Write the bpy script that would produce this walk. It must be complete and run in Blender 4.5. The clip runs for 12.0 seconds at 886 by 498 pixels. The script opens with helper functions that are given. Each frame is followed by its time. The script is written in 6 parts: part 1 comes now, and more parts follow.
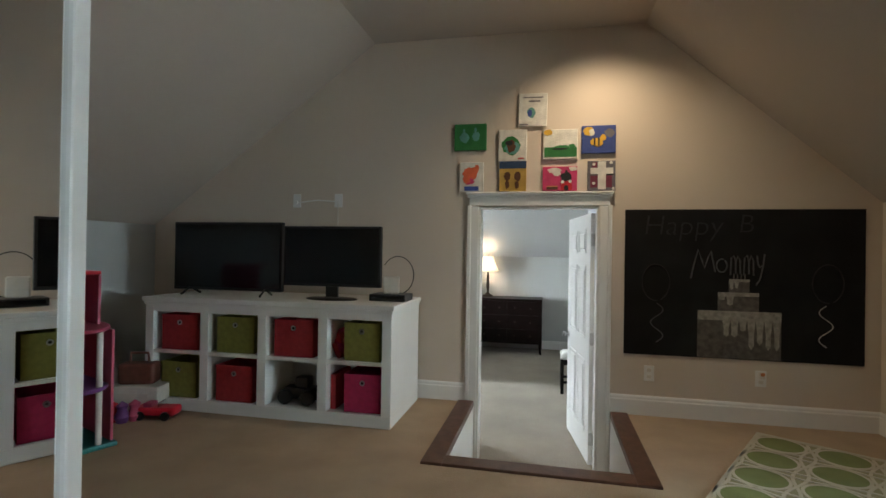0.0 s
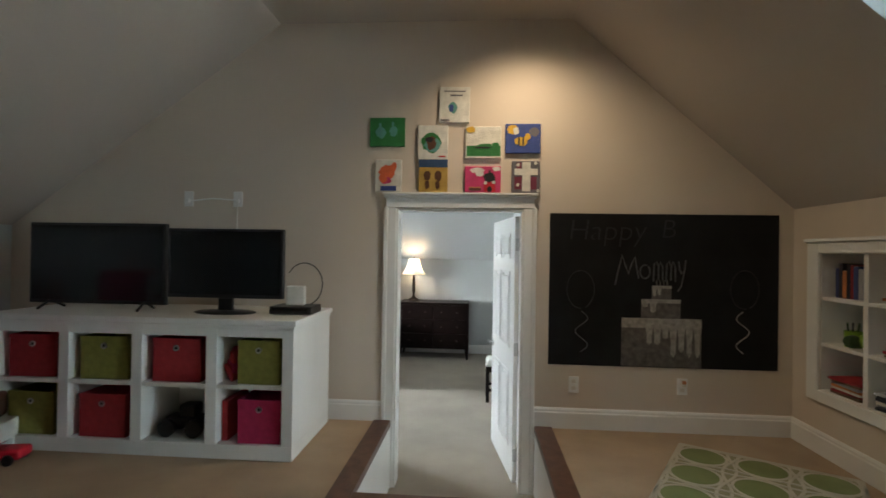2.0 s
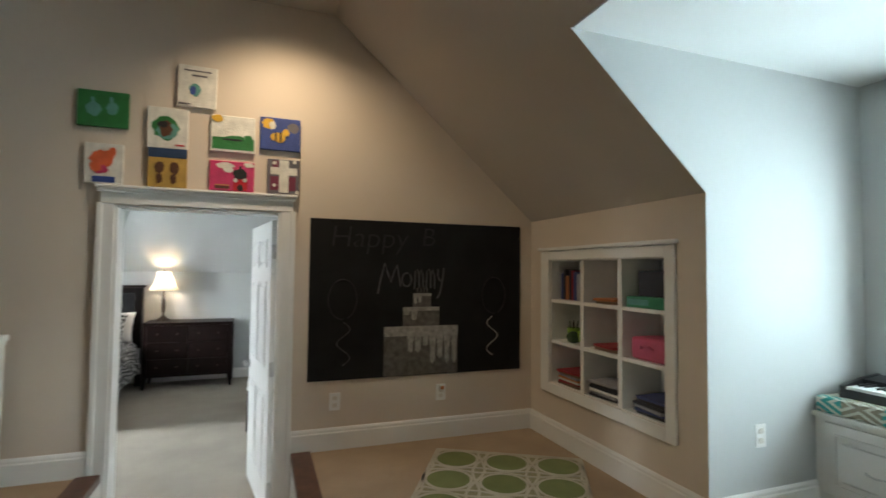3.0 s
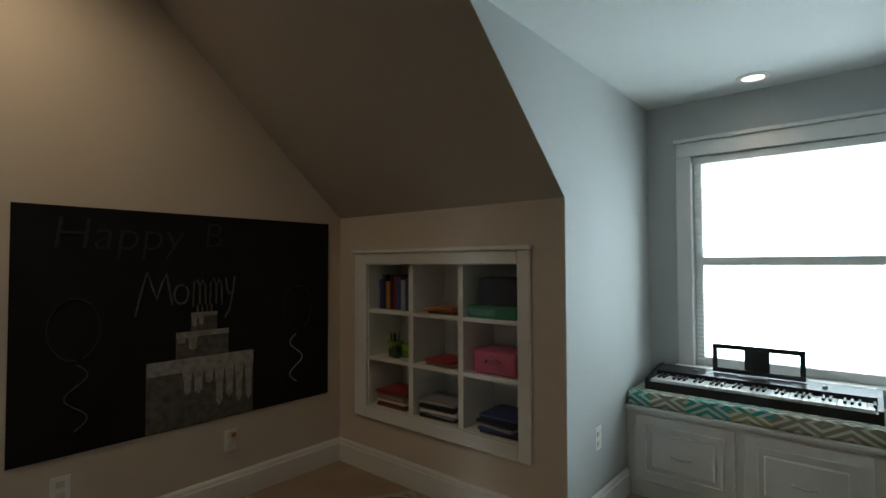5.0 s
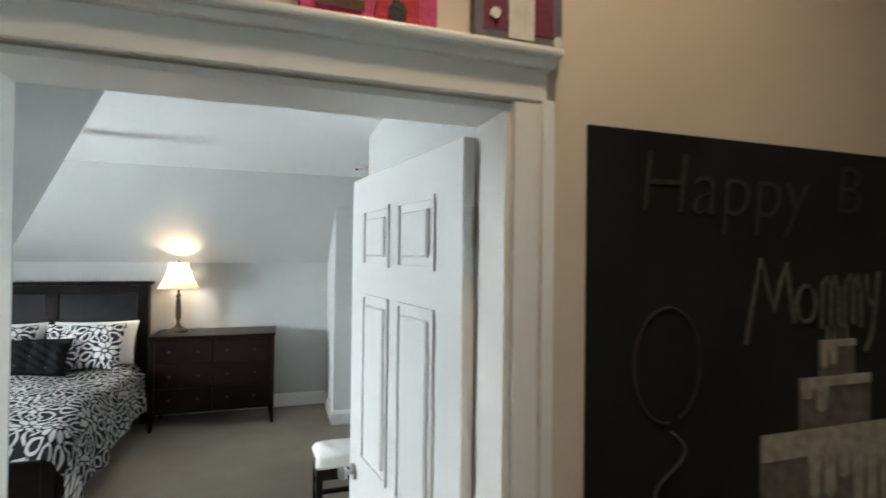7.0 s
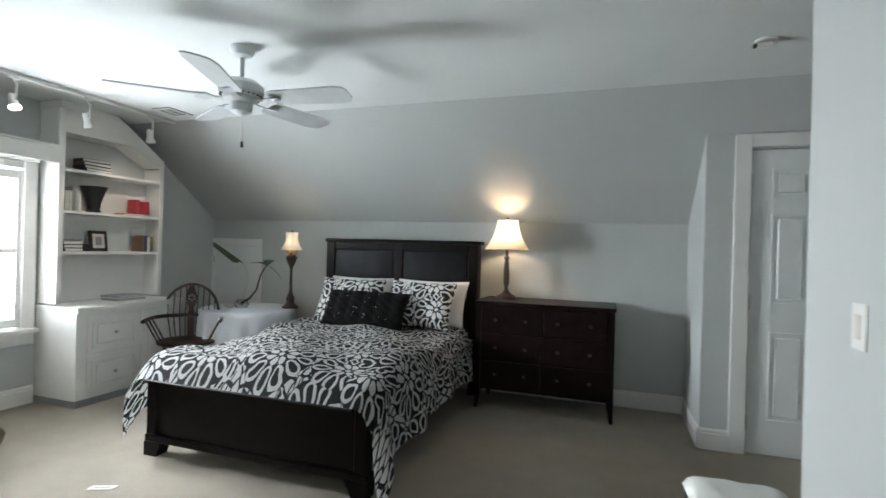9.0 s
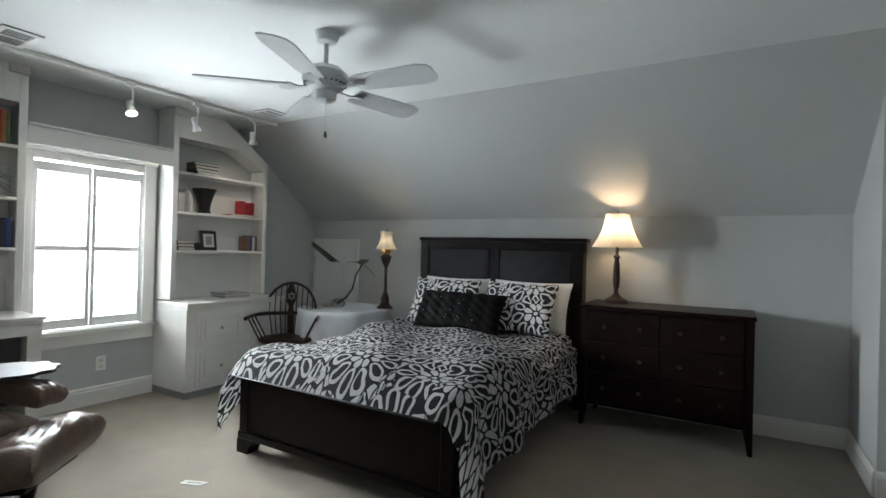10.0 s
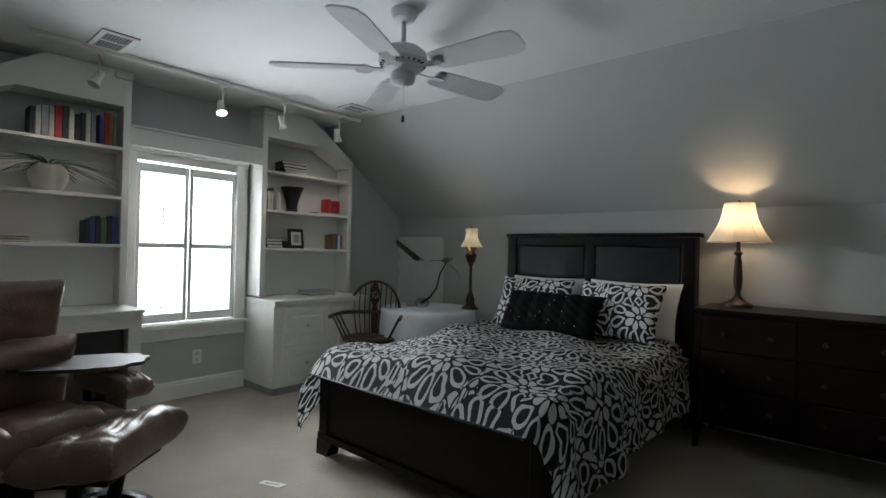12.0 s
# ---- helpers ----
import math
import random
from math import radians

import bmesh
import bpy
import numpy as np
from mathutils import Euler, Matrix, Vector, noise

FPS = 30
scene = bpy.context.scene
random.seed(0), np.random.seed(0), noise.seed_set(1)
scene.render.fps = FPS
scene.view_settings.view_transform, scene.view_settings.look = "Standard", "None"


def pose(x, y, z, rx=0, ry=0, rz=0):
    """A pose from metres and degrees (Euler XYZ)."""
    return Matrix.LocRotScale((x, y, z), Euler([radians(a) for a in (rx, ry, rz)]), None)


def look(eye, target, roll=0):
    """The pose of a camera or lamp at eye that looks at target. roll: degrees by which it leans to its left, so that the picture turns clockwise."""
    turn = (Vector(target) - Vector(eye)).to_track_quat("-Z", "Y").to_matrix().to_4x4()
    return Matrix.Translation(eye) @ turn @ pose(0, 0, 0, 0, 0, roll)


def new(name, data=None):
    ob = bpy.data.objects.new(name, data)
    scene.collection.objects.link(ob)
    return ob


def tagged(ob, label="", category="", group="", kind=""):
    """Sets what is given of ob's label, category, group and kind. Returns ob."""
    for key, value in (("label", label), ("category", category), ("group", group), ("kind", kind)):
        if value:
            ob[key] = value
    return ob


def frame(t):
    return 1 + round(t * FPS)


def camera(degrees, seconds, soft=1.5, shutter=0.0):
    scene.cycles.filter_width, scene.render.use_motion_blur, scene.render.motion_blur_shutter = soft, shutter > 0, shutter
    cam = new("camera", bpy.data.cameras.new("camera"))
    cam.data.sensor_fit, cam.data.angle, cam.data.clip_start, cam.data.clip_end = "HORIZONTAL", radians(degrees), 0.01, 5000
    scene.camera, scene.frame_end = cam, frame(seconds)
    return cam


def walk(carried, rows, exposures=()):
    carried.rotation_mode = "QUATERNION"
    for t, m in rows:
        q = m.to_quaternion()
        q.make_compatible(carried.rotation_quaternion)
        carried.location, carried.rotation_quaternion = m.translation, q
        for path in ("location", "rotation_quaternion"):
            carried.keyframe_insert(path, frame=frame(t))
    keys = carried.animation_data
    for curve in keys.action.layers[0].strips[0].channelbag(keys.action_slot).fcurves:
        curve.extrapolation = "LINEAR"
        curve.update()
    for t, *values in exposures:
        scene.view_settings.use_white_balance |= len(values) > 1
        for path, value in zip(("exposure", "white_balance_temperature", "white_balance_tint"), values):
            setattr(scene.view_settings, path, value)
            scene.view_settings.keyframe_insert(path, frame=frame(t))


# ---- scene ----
cam = camera(83.4, 12.0, shutter=0.25)
PATH = [
    (0, (0.111, -0.134, 1.242), (-0.307, 1.822, 1.253), 0.9),
    (0.5, (0.056, -0.052, 1.215), (-0.278, 1.92, 1.24), 0.8),
    (1, (0.039, 0.013, 1.223), (-0.258, 1.991, 1.246), 0.8),
    (1.5, (0.077, 0.087, 1.233), (-0.196, 2.068, 1.259), 0.9),
    (2, (0.168, 0.218, 1.287), (0.022, 2.212, 1.302), 0.9),
    (2.5, (0.284, 0.332, 1.294), (0.49, 2.321, 1.334), 0.7),
    (3, (0.375, 0.448, 1.243), (1.062, 2.324, 1.328), 0.6),
    (3.5, (0.411, 0.579, 1.3), (1.471, 2.274, 1.363), 0.3),
    (5.3, (0.263, 1.399, 1.329), (1.798, 2.679, 1.39), -0.2),
    (5.5, (0.286, 1.52, 1.305), (1.789, 2.838, 1.37), 0.1),
    (6, (0.268, 1.845, 1.237), (1.531, 3.391, 1.336), 0.2),
    (6.5, (0.03, 2.516, 1.32), (1.06, 4.229, 1.3375), 0.9),
    (7, (0.02, 3.0, 1.292), (0.65, 4.898, 1.315), 0.7),
    (8.8, (0.001, 4.151, 0.922), (-0.52, 6.082, 0.926), 1.8),
    (9, (-0.033, 4.274, 0.888), (-0.68, 6.167, 0.89), 1.6),
    (9.5, (-0.088, 4.482, 0.851), (-0.95, 6.287, 0.86), 1.5),
    (10, (-0.111, 4.6, 0.836), (-1.131, 6.32, 0.844), 1.5),
    (10.5, (-0.125, 4.65, 0.829), (-1.246, 6.306, 0.834), 1.6),
    (11, (-0.153, 4.674, 0.815), (-1.352, 6.275, 0.821), 1.5),
    (11.5, (-0.198, 4.728, 0.798), (-1.469, 6.272, 0.803), 1.5),
    (12, (-0.255, 4.841, 0.787), (-1.561, 6.355, 0.797), 1.4),
]
EXPOSURES = [(0, 0.4), (1.5, 0.35), (2.5, 0.5), (3.0, 0.55), (3.5, 0.25), (5.5, -0.75), (6.0, 0.1), (6.5, 0.45), (7.0, 0.5), (9.0, -0.15), (9.5, -0.3), (10.0, -0.6), (10.5, -0.85), (11.0, -1.15), (12.0, -1.35)]
walk(cam, [(t, look(eye, target, roll)) for t, eye, target, roll in PATH], EXPOSURES)

# ---- light ----
world = bpy.data.worlds.new("sky")
scene.world = world
world.use_nodes = True
wn = world.node_tree
sky = wn.nodes.new("ShaderNodeTexSky")
sky.sky_type, sky.sun_disc = "NISHITA", False
sky.sun_elevation, sky.sun_rotation = radians(48), radians(250)
wn.links.new(sky.outputs[0], wn.nodes["Background"].inputs[0])
wn.nodes["Background"].inputs[1].default_value = 0.12
sun = new("sun", bpy.data.lights.new("sun", "SUN"))
sun.data.energy, sun.data.angle, sun.data.color = 2.5, radians(0.6), (1, 0.95, 0.88)
sun.matrix_world = look((-8, 2, 12), (-4.2, 4.5, 0))


def lamp(name, kind, at, power, colour, size=0.05, target=None, cone=100, blend=0.8):
    d = bpy.data.lights.new(name, kind)
    d.energy, d.color, d.shadow_soft_size = power, colour, size
    ob = new(name, d)
    ob.matrix_world = look(at, target) if target else Matrix.Translation(at)
    if kind == "SPOT":
        d.spot_size, d.spot_blend = radians(cone), blend
    return ob


WARM = (1.0, 0.78, 0.54)
lamp("can_spot", "SPOT", (0.45, 3.42, 2.99), 50, (1, 0.78, 0.52), 0.08, (0.6, 3.62, 0), 140, 1.0)
# next two ceiling spots are added fill, not known fittings of the room
lamp("can_spot", "SPOT", (0.7, 1.5, 2.99), 3, (1, 0.80, 0.55), 0.05, (0.5, 1.5, 0), 150, 1.0)
lamp("can_spot", "SPOT", (0.5, -1.6, 2.99), 2, (1, 0.80, 0.55), 0.05, (0.5, -1.6, 0), 130, 1.0)
lamp("dormer_spot", "SPOT", (3.38, 1.66, 2.29), 5, (1, 0.85, 0.65), 0.05, (3.38, 1.66, 0), 110, 0.9)
for _y, _to in ((5.80, (-4.6, 5.5, 1.0)), (6.50, (-4.5, 5.9, 0.6)), (7.10, (-4.5, 7.5, 0.3)), (7.58, (-4.6, 7.9, 1.2))):
    lamp("track_spot", "SPOT", (-3.99, _y, 1.74), 9, (1, 0.88, 0.72), 0.03, _to, 75, 0.9)
for _name, _z, _aim, _power in (("window_sky_light", 1.10, -0.75, 215), ("window_ground_bounce", 0.55, 0.80, 62)):
    _w = lamp(_name, "AREA", (-4.84, 6.625, _z), _power, (0.88, 0.95, 1.0), 0.1, (-3.84, 6.625, _z + _aim))
    _w.data.shape, _w.data.size, _w.data.size_y, _w.data.spread = "RECTANGLE", 0.78, 0.6, radians(100)
lamp("bulb", "POINT", (-0.97, 8.87, 1.03), 16, (1.0, 0.70, 0.42), 0.03)
lamp("small_bulb", "POINT", (-3.28, 8.78, 0.92), 15.0, WARM, 0.03)


# ---- materials ----
def mat(name, colour, rough=0.6, vary=0.12, scale=6.0, bump=0.0, bscale=200.0, metal=0.0, second=None, rand=0.0, coat=0.0):
    m = bpy.data.materials.new(name)
    m.use_nodes = True
    nt = m.node_tree
    b = nt.nodes["Principled BSDF"]
    tc = nt.nodes.new("ShaderNodeTexCoord")
    big = nt.nodes.new("ShaderNodeTexNoise")
    big.inputs["Scale"].default_value, big.inputs["Detail"].default_value = scale, 6
    nt.links.new(tc.outputs["Object"], big.inputs["Vector"])
    mix = nt.nodes.new("ShaderNodeMix")
    mix.data_type = "RGBA"
    dark = second or [c * (1 - vary) for c in colour]
    light = colour if second else [min(1, c * (1 + vary)) for c in colour]
    mix.inputs[6].default_value, mix.inputs[7].default_value = (*dark, 1), (*light, 1)
    ramp = nt.nodes.new("ShaderNodeMapRange")
    ramp.inputs[1].default_value, ramp.inputs[2].default_value = 0.3, 0.7
    nt.links.new(big.outputs[0], ramp.inputs[0])
    nt.links.new(ramp.outputs[0], mix.inputs[0])
    out = mix.outputs[2]
    if rand:
        oi = nt.nodes.new("ShaderNodeObjectInfo")
        hsv = nt.nodes.new("ShaderNodeHueSaturation")
        mr = nt.nodes.new("ShaderNodeMapRange")
        mr.inputs[3].default_value, mr.inputs[4].default_value = 1 - rand, 1 + rand
        nt.links.new(oi.outputs["Random"], mr.inputs[0])
        nt.links.new(mr.outputs[0], hsv.inputs["Value"])
        nt.links.new(out, hsv.inputs["Color"])
        out = hsv.outputs[0]
    nt.links.new(out, b.inputs["Base Color"])
    b.inputs["Roughness"].default_value, b.inputs["Metallic"].default_value = rough, metal
    b.inputs["Coat Weight"].default_value = coat
    if bump:
        fine = nt.nodes.new("ShaderNodeTexNoise")
        fine.inputs["Scale"].default_value, fine.inputs["Detail"].default_value = bscale, 4
        nt.links.new(tc.outputs["Object"], fine.inputs["Vector"])
        bp = nt.nodes.new("ShaderNodeBump")
        bp.inputs["Strength"].default_value, bp.inputs["Distance"].default_value = bump, 0.01
        nt.links.new(fine.outputs[0], bp.inputs["Height"])
        nt.links.new(bp.outputs[0], b.inputs["Normal"])
    return m


def glow(name, colour, strength):
    m = bpy.data.materials.new(name)
    m.use_nodes = True
    b = m.node_tree.nodes["Principled BSDF"]
    b.inputs["Base Color"].default_value = (*colour, 1)
    b.inputs["Emission Color"].default_value = (*colour, 1)
    b.inputs["Emission Strength"].default_value = strength
    return m


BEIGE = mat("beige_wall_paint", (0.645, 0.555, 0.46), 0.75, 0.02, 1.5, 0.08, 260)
# slope beige set darker than the walls to hold back dormer light
BEIGE_DIM = mat("dimmed_slope_beige", (0.50, 0.44, 0.38), 0.8, 0.02, 1.5, 0.06, 260)
GREYW = mat("pale_grey_wall_paint", (0.51, 0.525, 0.515), 0.75, 0.02, 1.5, 0.06, 260)
CEILW = mat("ceiling_paint", (0.74, 0.76, 0.75), 0.85, 0.02, 2, 0.06, 220)
WHITE = mat("white_gloss_paint", (0.80, 0.79, 0.76), 0.35, 0.02, 4, 0.02, 60)
DOORW = mat("white_door_paint", (0.80, 0.81, 0.80), 0.3, 0.02, 4, 0.03, 80)
CARPET = mat("beige_carpet", (0.50, 0.37, 0.25), 0.98, 0.10, 3.0, 0.9, 420)
CARPET2 = mat("cream_carpet", (0.38, 0.335, 0.275), 0.98, 0.08, 3.0, 0.9, 420)
NOSING = mat("stained_wood_nosing", (0.10, 0.045, 0.028), 0.4, 0.3, 18, 0.15, 60)
ESPRESSO = mat("espresso_wood", (0.006, 0.0038, 0.0034), 0.38, 0.35, 14, 0.06, 50)
CHERRY = mat("dark_cherry_wood", (0.008, 0.0034, 0.003), 0.34, 0.35, 12, 0.05, 50)
CHAIRWOOD = mat("dark_chair_wood", (0.032, 0.014, 0.010), 0.35, 0.3, 20, 0.05, 60)
for _m in (ESPRESSO, CHERRY):
    _m.node_tree.nodes["Principled BSDF"].inputs["Specular IOR Level"].default_value = 0.14
TRAYWOOD = mat("satin_tray_wood", (0.012, 0.007, 0.006), 0.62, 0.3, 12, 0.05, 50)
LEATHERB = mat("black_leather", (0.014, 0.014, 0.016), 0.33, 0.2, 9, 0.25, 140)
LEATHER = mat("brown_leather", (0.135, 0.088, 0.066), 0.34, 0.18, 7, 0.30, 90)
LEATHERB.node_tree.nodes["Principled BSDF"].inputs["Specular IOR Level"].default_value = 0.12
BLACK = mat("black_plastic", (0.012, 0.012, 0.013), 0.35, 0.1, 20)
SCREEN = mat("black_screen", (0.006, 0.006, 0.008), 0.12, 0.05, 20)
SLATE = mat("chalkboard_paint", (0.009, 0.009, 0.010), 0.7, 0.35, 3.5, 0.05, 150)
SLATE.node_tree.nodes["Principled BSDF"].inputs["Specular IOR Level"].default_value = 0.2
CHALK = mat("chalk", (0.072, 0.072, 0.075), 0.95, 0.35, 60)
CHALKF = mat("faint_chalk", (0.021, 0.021, 0.023), 0.95, 0.3, 60)
CHALKM = mat("smeared_chalk", (0.11, 0.10, 0.09), 0.95, 0.35, 25)
CHALKW = mat("white_chalk", (0.30, 0.28, 0.25), 0.95, 0.3, 30)
RED = mat("red_fabric", (0.36, 0.025, 0.03), 0.9, 0.12, 30, 0.3, 300)
OLIVE = mat("olive_fabric", (0.22, 0.21, 0.045), 0.9, 0.12, 30, 0.3, 300)
PINKF = mat("magenta_fabric", (0.42, 0.02, 0.085), 0.9, 0.12, 30, 0.3, 300)
PINK = mat("pink_plastic", (0.48, 0.08, 0.15), 0.4, 0.08, 20)
HOTRED = mat("red_plastic", (0.62, 0.02, 0.04), 0.35, 0.08, 20)
PURPLE = mat("purple_plastic", (0.16, 0.05, 0.22), 0.4, 0.08, 20)
TEAL = mat("teal_plastic", (0.02, 0.22, 0.22), 0.4, 0.08, 20)
BROWNB = mat("brown_leather_bag", (0.12, 0.04, 0.025), 0.5, 0.2, 20, 0.1, 100)
METAL = mat("brushed_steel", (0.55, 0.55, 0.54), 0.3, 0.08, 40, metal=1.0)
BRASS = mat("dark_bronze", (0.035, 0.022, 0.016), 0.4, 0.2, 30, 0.05, 80, metal=0.3)
GILT = mat("dull_gilt", (0.42, 0.22, 0.07), 0.35, 0.2, 30, 0.05, 80, metal=0.6)
LINEN = mat("white_linen", (0.78, 0.76, 0.73), 0.9, 0.03, 8, 0.2, 240)
SEATW = mat("pale_seat_fabric", (0.70, 0.70, 0.66), 0.85, 0.05, 12, 0.2, 240)
CLOTH = mat("white_tablecloth", (0.74, 0.76, 0.80), 0.9, 0.03, 10, 0.2, 240)
SEQUIN = mat("black_sequins", (0.004, 0.004, 0.004), 0.7, 0.6, 120, 0.5, 160)
SEQUIN.node_tree.nodes["Principled BSDF"].inputs["Specular IOR Level"].default_value = 0.08
LEAF = mat("dark_leaf", (0.035, 0.075, 0.03), 0.5, 0.3, 15)
CERAMIC = mat("pale_ceramic", (0.66, 0.62, 0.55), 0.35, 0.08, 12, 0.05, 60)
VASEB = mat("black_ceramic", (0.012, 0.012, 0.013), 0.35, 0.1, 10)
FANW = mat("white_fan_enamel", (0.62, 0.64, 0.65), 0.35, 0.04, 10)
GRILLE = mat("grey_grille", (0.28, 0.29, 0.29), 0.5, 0.08, 20)
PAPER = mat("paper", (0.70, 0.68, 0.62), 0.9, 0.05, 30)
BOOKS = [mat("book_cover", c, 0.55, 0.12, 30, rand=0.25) for c in
         ((0.02, 0.02, 0.03), (0.34, 0.02, 0.03), (0.62, 0.60, 0.55), (0.04, 0.06, 0.18), (0.16, 0.10, 0.06), (0.45, 0.16, 0.05), (0.10, 0.18, 0.08), (0.28, 0.28, 0.30))]
SHADE = mat("pleated_shade", (0.82, 0.76, 0.66), 0.9, 0.03, 8, 0.15, 120)
SHADE.node_tree.nodes["Principled BSDF"].inputs["Transmission Weight"].default_value = 0.0
_nt = SHADE.node_tree
_tr = _nt.nodes.new("ShaderNodeBsdfTranslucent")
_tr.inputs[0].default_value = (0.9, 0.82, 0.68, 1)
_mx = _nt.nodes.new("ShaderNodeMixShader")
_mx.inputs[0].default_value = 0.42
_nt.links.new(_nt.nodes["Principled BSDF"].outputs[0], _mx.inputs[1])
_nt.links.new(_tr.outputs[0], _mx.inputs[2])
_nt.links.new(_mx.outputs[0], _nt.nodes["Material Output"].inputs[0])
LIT = glow("lit_bulb", (1.0, 0.86, 0.66), 12)
CANLIT = glow("lit_can", (1.0, 0.93, 0.82), 3.5)
MIRROR = mat("mirror_glass", (0.9, 0.9, 0.9), 0.01, 0.0, 1, metal=1.0)
GLASS = bpy.data.materials.new("window_glass")
GLASS.use_nodes = True
_g = GLASS.node_tree.nodes["Principled BSDF"]
_g.inputs["Transmission Weight"].default_value, _g.inputs["Roughness"].default_value, _g.inputs["IOR"].default_value = 1.0, 0.0, 1.1


def backdrop_material(name, strength, bright):
    """Overcast-bright distance with pale bare branches low down."""
    m = bpy.data.materials.new(name)
    m.use_nodes = True
    nt = m.node_tree
    tc = nt.nodes.new("ShaderNodeTexCoord")
    n1 = nt.nodes.new("ShaderNodeTexNoise")
    n1.inputs["Scale"].default_value, n1.inputs["Detail"].default_value, n1.inputs["Distortion"].default_value = 5, 8, 2.5
    nt.links.new(tc.outputs["Object"], n1.inputs["Vector"])
    ramp = nt.nodes.new("ShaderNodeValToRGB")
    ramp.color_ramp.elements[0].position, ramp.color_ramp.elements[0].color = 0.40, (0.60, 0.66, 0.70, 1)
    ramp.color_ramp.elements[1].position, ramp.color_ramp.elements[1].color = 0.52, (*bright, 1)
    nt.links.new(n1.outputs[0], ramp.inputs[0])
    em = nt.nodes.new("ShaderNodeEmission")
    em.inputs[1].default_value = strength
    nt.links.new(ramp.outputs[0], em.inputs[0])
    nt.links.new(em.outputs[0], nt.nodes["Material Output"].inputs[0])
    return m


def duvet_material():
    """Black cloth printed with white flowers on a ground of rounded leaves, by cloth metres."""
    m = bpy.data.materials.new("black_and_white_print")
    m.use_nodes = True
    nt = m.node_tree
    N, L = nt.nodes, nt.links

    def math(op, a, b=None):
        n = N.new("ShaderNodeMath")
        n.operation = op
        for i, v in enumerate((a, b)):
            if v is None:
                continue
            if isinstance(v, (int, float)):
                n.inputs[i].default_value = v
            else:
                L.new(v, n.inputs[i])
        return n.outputs[0]
    uv = N.new("ShaderNodeUVMap")
    wob = N.new("ShaderNodeTexNoise")
    wob.inputs["Scale"].default_value = 7
    L.new(uv.outputs[0], wob.inputs["Vector"])
    add = N.new("ShaderNodeVectorMath")
    add.operation = "MULTIPLY_ADD"
    L.new(wob.outputs["Color"], add.inputs[0])
    add.inputs[1].default_value = (0.07, 0.07, 0)
    L.new(uv.outputs[0], add.inputs[2])
    # leafy ground: long rounded white cells with black between them
    cells = N.new("ShaderNodeTexVoronoi")
    cells.voronoi_dimensions, cells.feature = "2D", "DISTANCE_TO_EDGE"
    cells.inputs["Scale"].default_value = 16.0
    stretch = N.new("ShaderNodeMapping")
    stretch.inputs["Rotation"].default_value, stretch.inputs["Scale"].default_value = (0, 0, 0.7), (1.35, 0.8, 1)
    L.new(add.outputs[0], stretch.inputs[0])
    L.new(stretch.outputs[0], cells.inputs["Vector"])
    patch = N.new("ShaderNodeTexNoise")
    patch.inputs["Scale"].default_value = 3.2
    L.new(uv.outputs[0], patch.inputs["Vector"])
    leafy = math("GREATER_THAN", cells.outputs["Distance"], 0.11)
    netted = math("LESS_THAN", cells.outputs["Distance"], 0.17)
    which = math("GREATER_THAN", patch.outputs[0], 0.5)
    ground = math("ADD", math("MULTIPLY", leafy, which), math("MULTIPLY", netted, math("SUBTRACT", 1.0, which)))
    vo = N.new("ShaderNodeTexVoronoi")
    vo.voronoi_dimensions = "2D"
    vo.inputs["Scale"].default_value, vo.inputs["Randomness"].default_value = 2.5, 0.55
    L.new(add.outputs[0], vo.inputs["Vector"])
    sub = N.new("ShaderNodeVectorMath")
    sub.operation = "SUBTRACT"
    L.new(add.outputs[0], sub.inputs[0])
    L.new(vo.outputs["Position"], sub.inputs[1])
    ln = N.new("ShaderNodeVectorMath")
    ln.operation = "LENGTH"
    L.new(sub.outputs[0], ln.inputs[0])
    sx = N.new("ShaderNodeSeparateXYZ")
    L.new(sub.outputs[0], sx.inputs[0])
    ang = math("ADD", math("ARCTAN2", sx.outputs[1], sx.outputs[0]), 6.2832)
    r = ln.outputs["Value"]

    def petal_ring(count, mid, half, width, turn=0.0):
        """Rounded petals in a ring about each flower's heart."""
        off = math("MULTIPLY", math("PINGPONG", math("ADD", ang, turn), 3.14159 / count), count / 3.14159)
        d = math("DIVIDE", math("SUBTRACT", r, mid), half)
        bulge = math("SQRT", math("MAXIMUM", math("SUBTRACT", 1.0, math("MULTIPLY", d, d)), 0.0))
        return math("LESS_THAN", off, math("MULTIPLY", bulge, width))
    outer = math("SUBTRACT", petal_ring(11, .150, .056, .84), petal_ring(11, .150, .040, .46))
    inner = petal_ring(8, .062, .032, .80, .2)
    eye = math("LESS_THAN", r, 0.018)
    flower = math("MAXIMUM", math("MAXIMUM", outer, inner), eye)
    inside = math("LESS_THAN", r, 0.208)
    mx = N.new("ShaderNodeMix")
    mx.data_type = "FLOAT"
    L.new(inside, mx.inputs[0]), L.new(ground, mx.inputs[2]), L.new(flower, mx.inputs[3])
    col = N.new("ShaderNodeMix")
    col.data_type = "RGBA"
    col.inputs[6].default_value, col.inputs[7].default_value = (0.012, 0.012, 0.014, 1), (0.68, 0.67, 0.66, 1)
    L.new(mx.outputs[0], col.inputs[0])
    b = N["Principled BSDF"]
    L.new(col.outputs[2], b.inputs["Base Color"])
    b.inputs["Roughness"].default_value = 0.85
    weave = N.new("ShaderNodeTexNoise")
    weave.inputs["Scale"].default_value = 250
    L.new(uv.outputs[0], weave.inputs["Vector"])
    bp = N.new("ShaderNodeBump")
    bp.inputs["Strength"].default_value, bp.inputs["Distance"].default_value = 0.2, 0.005
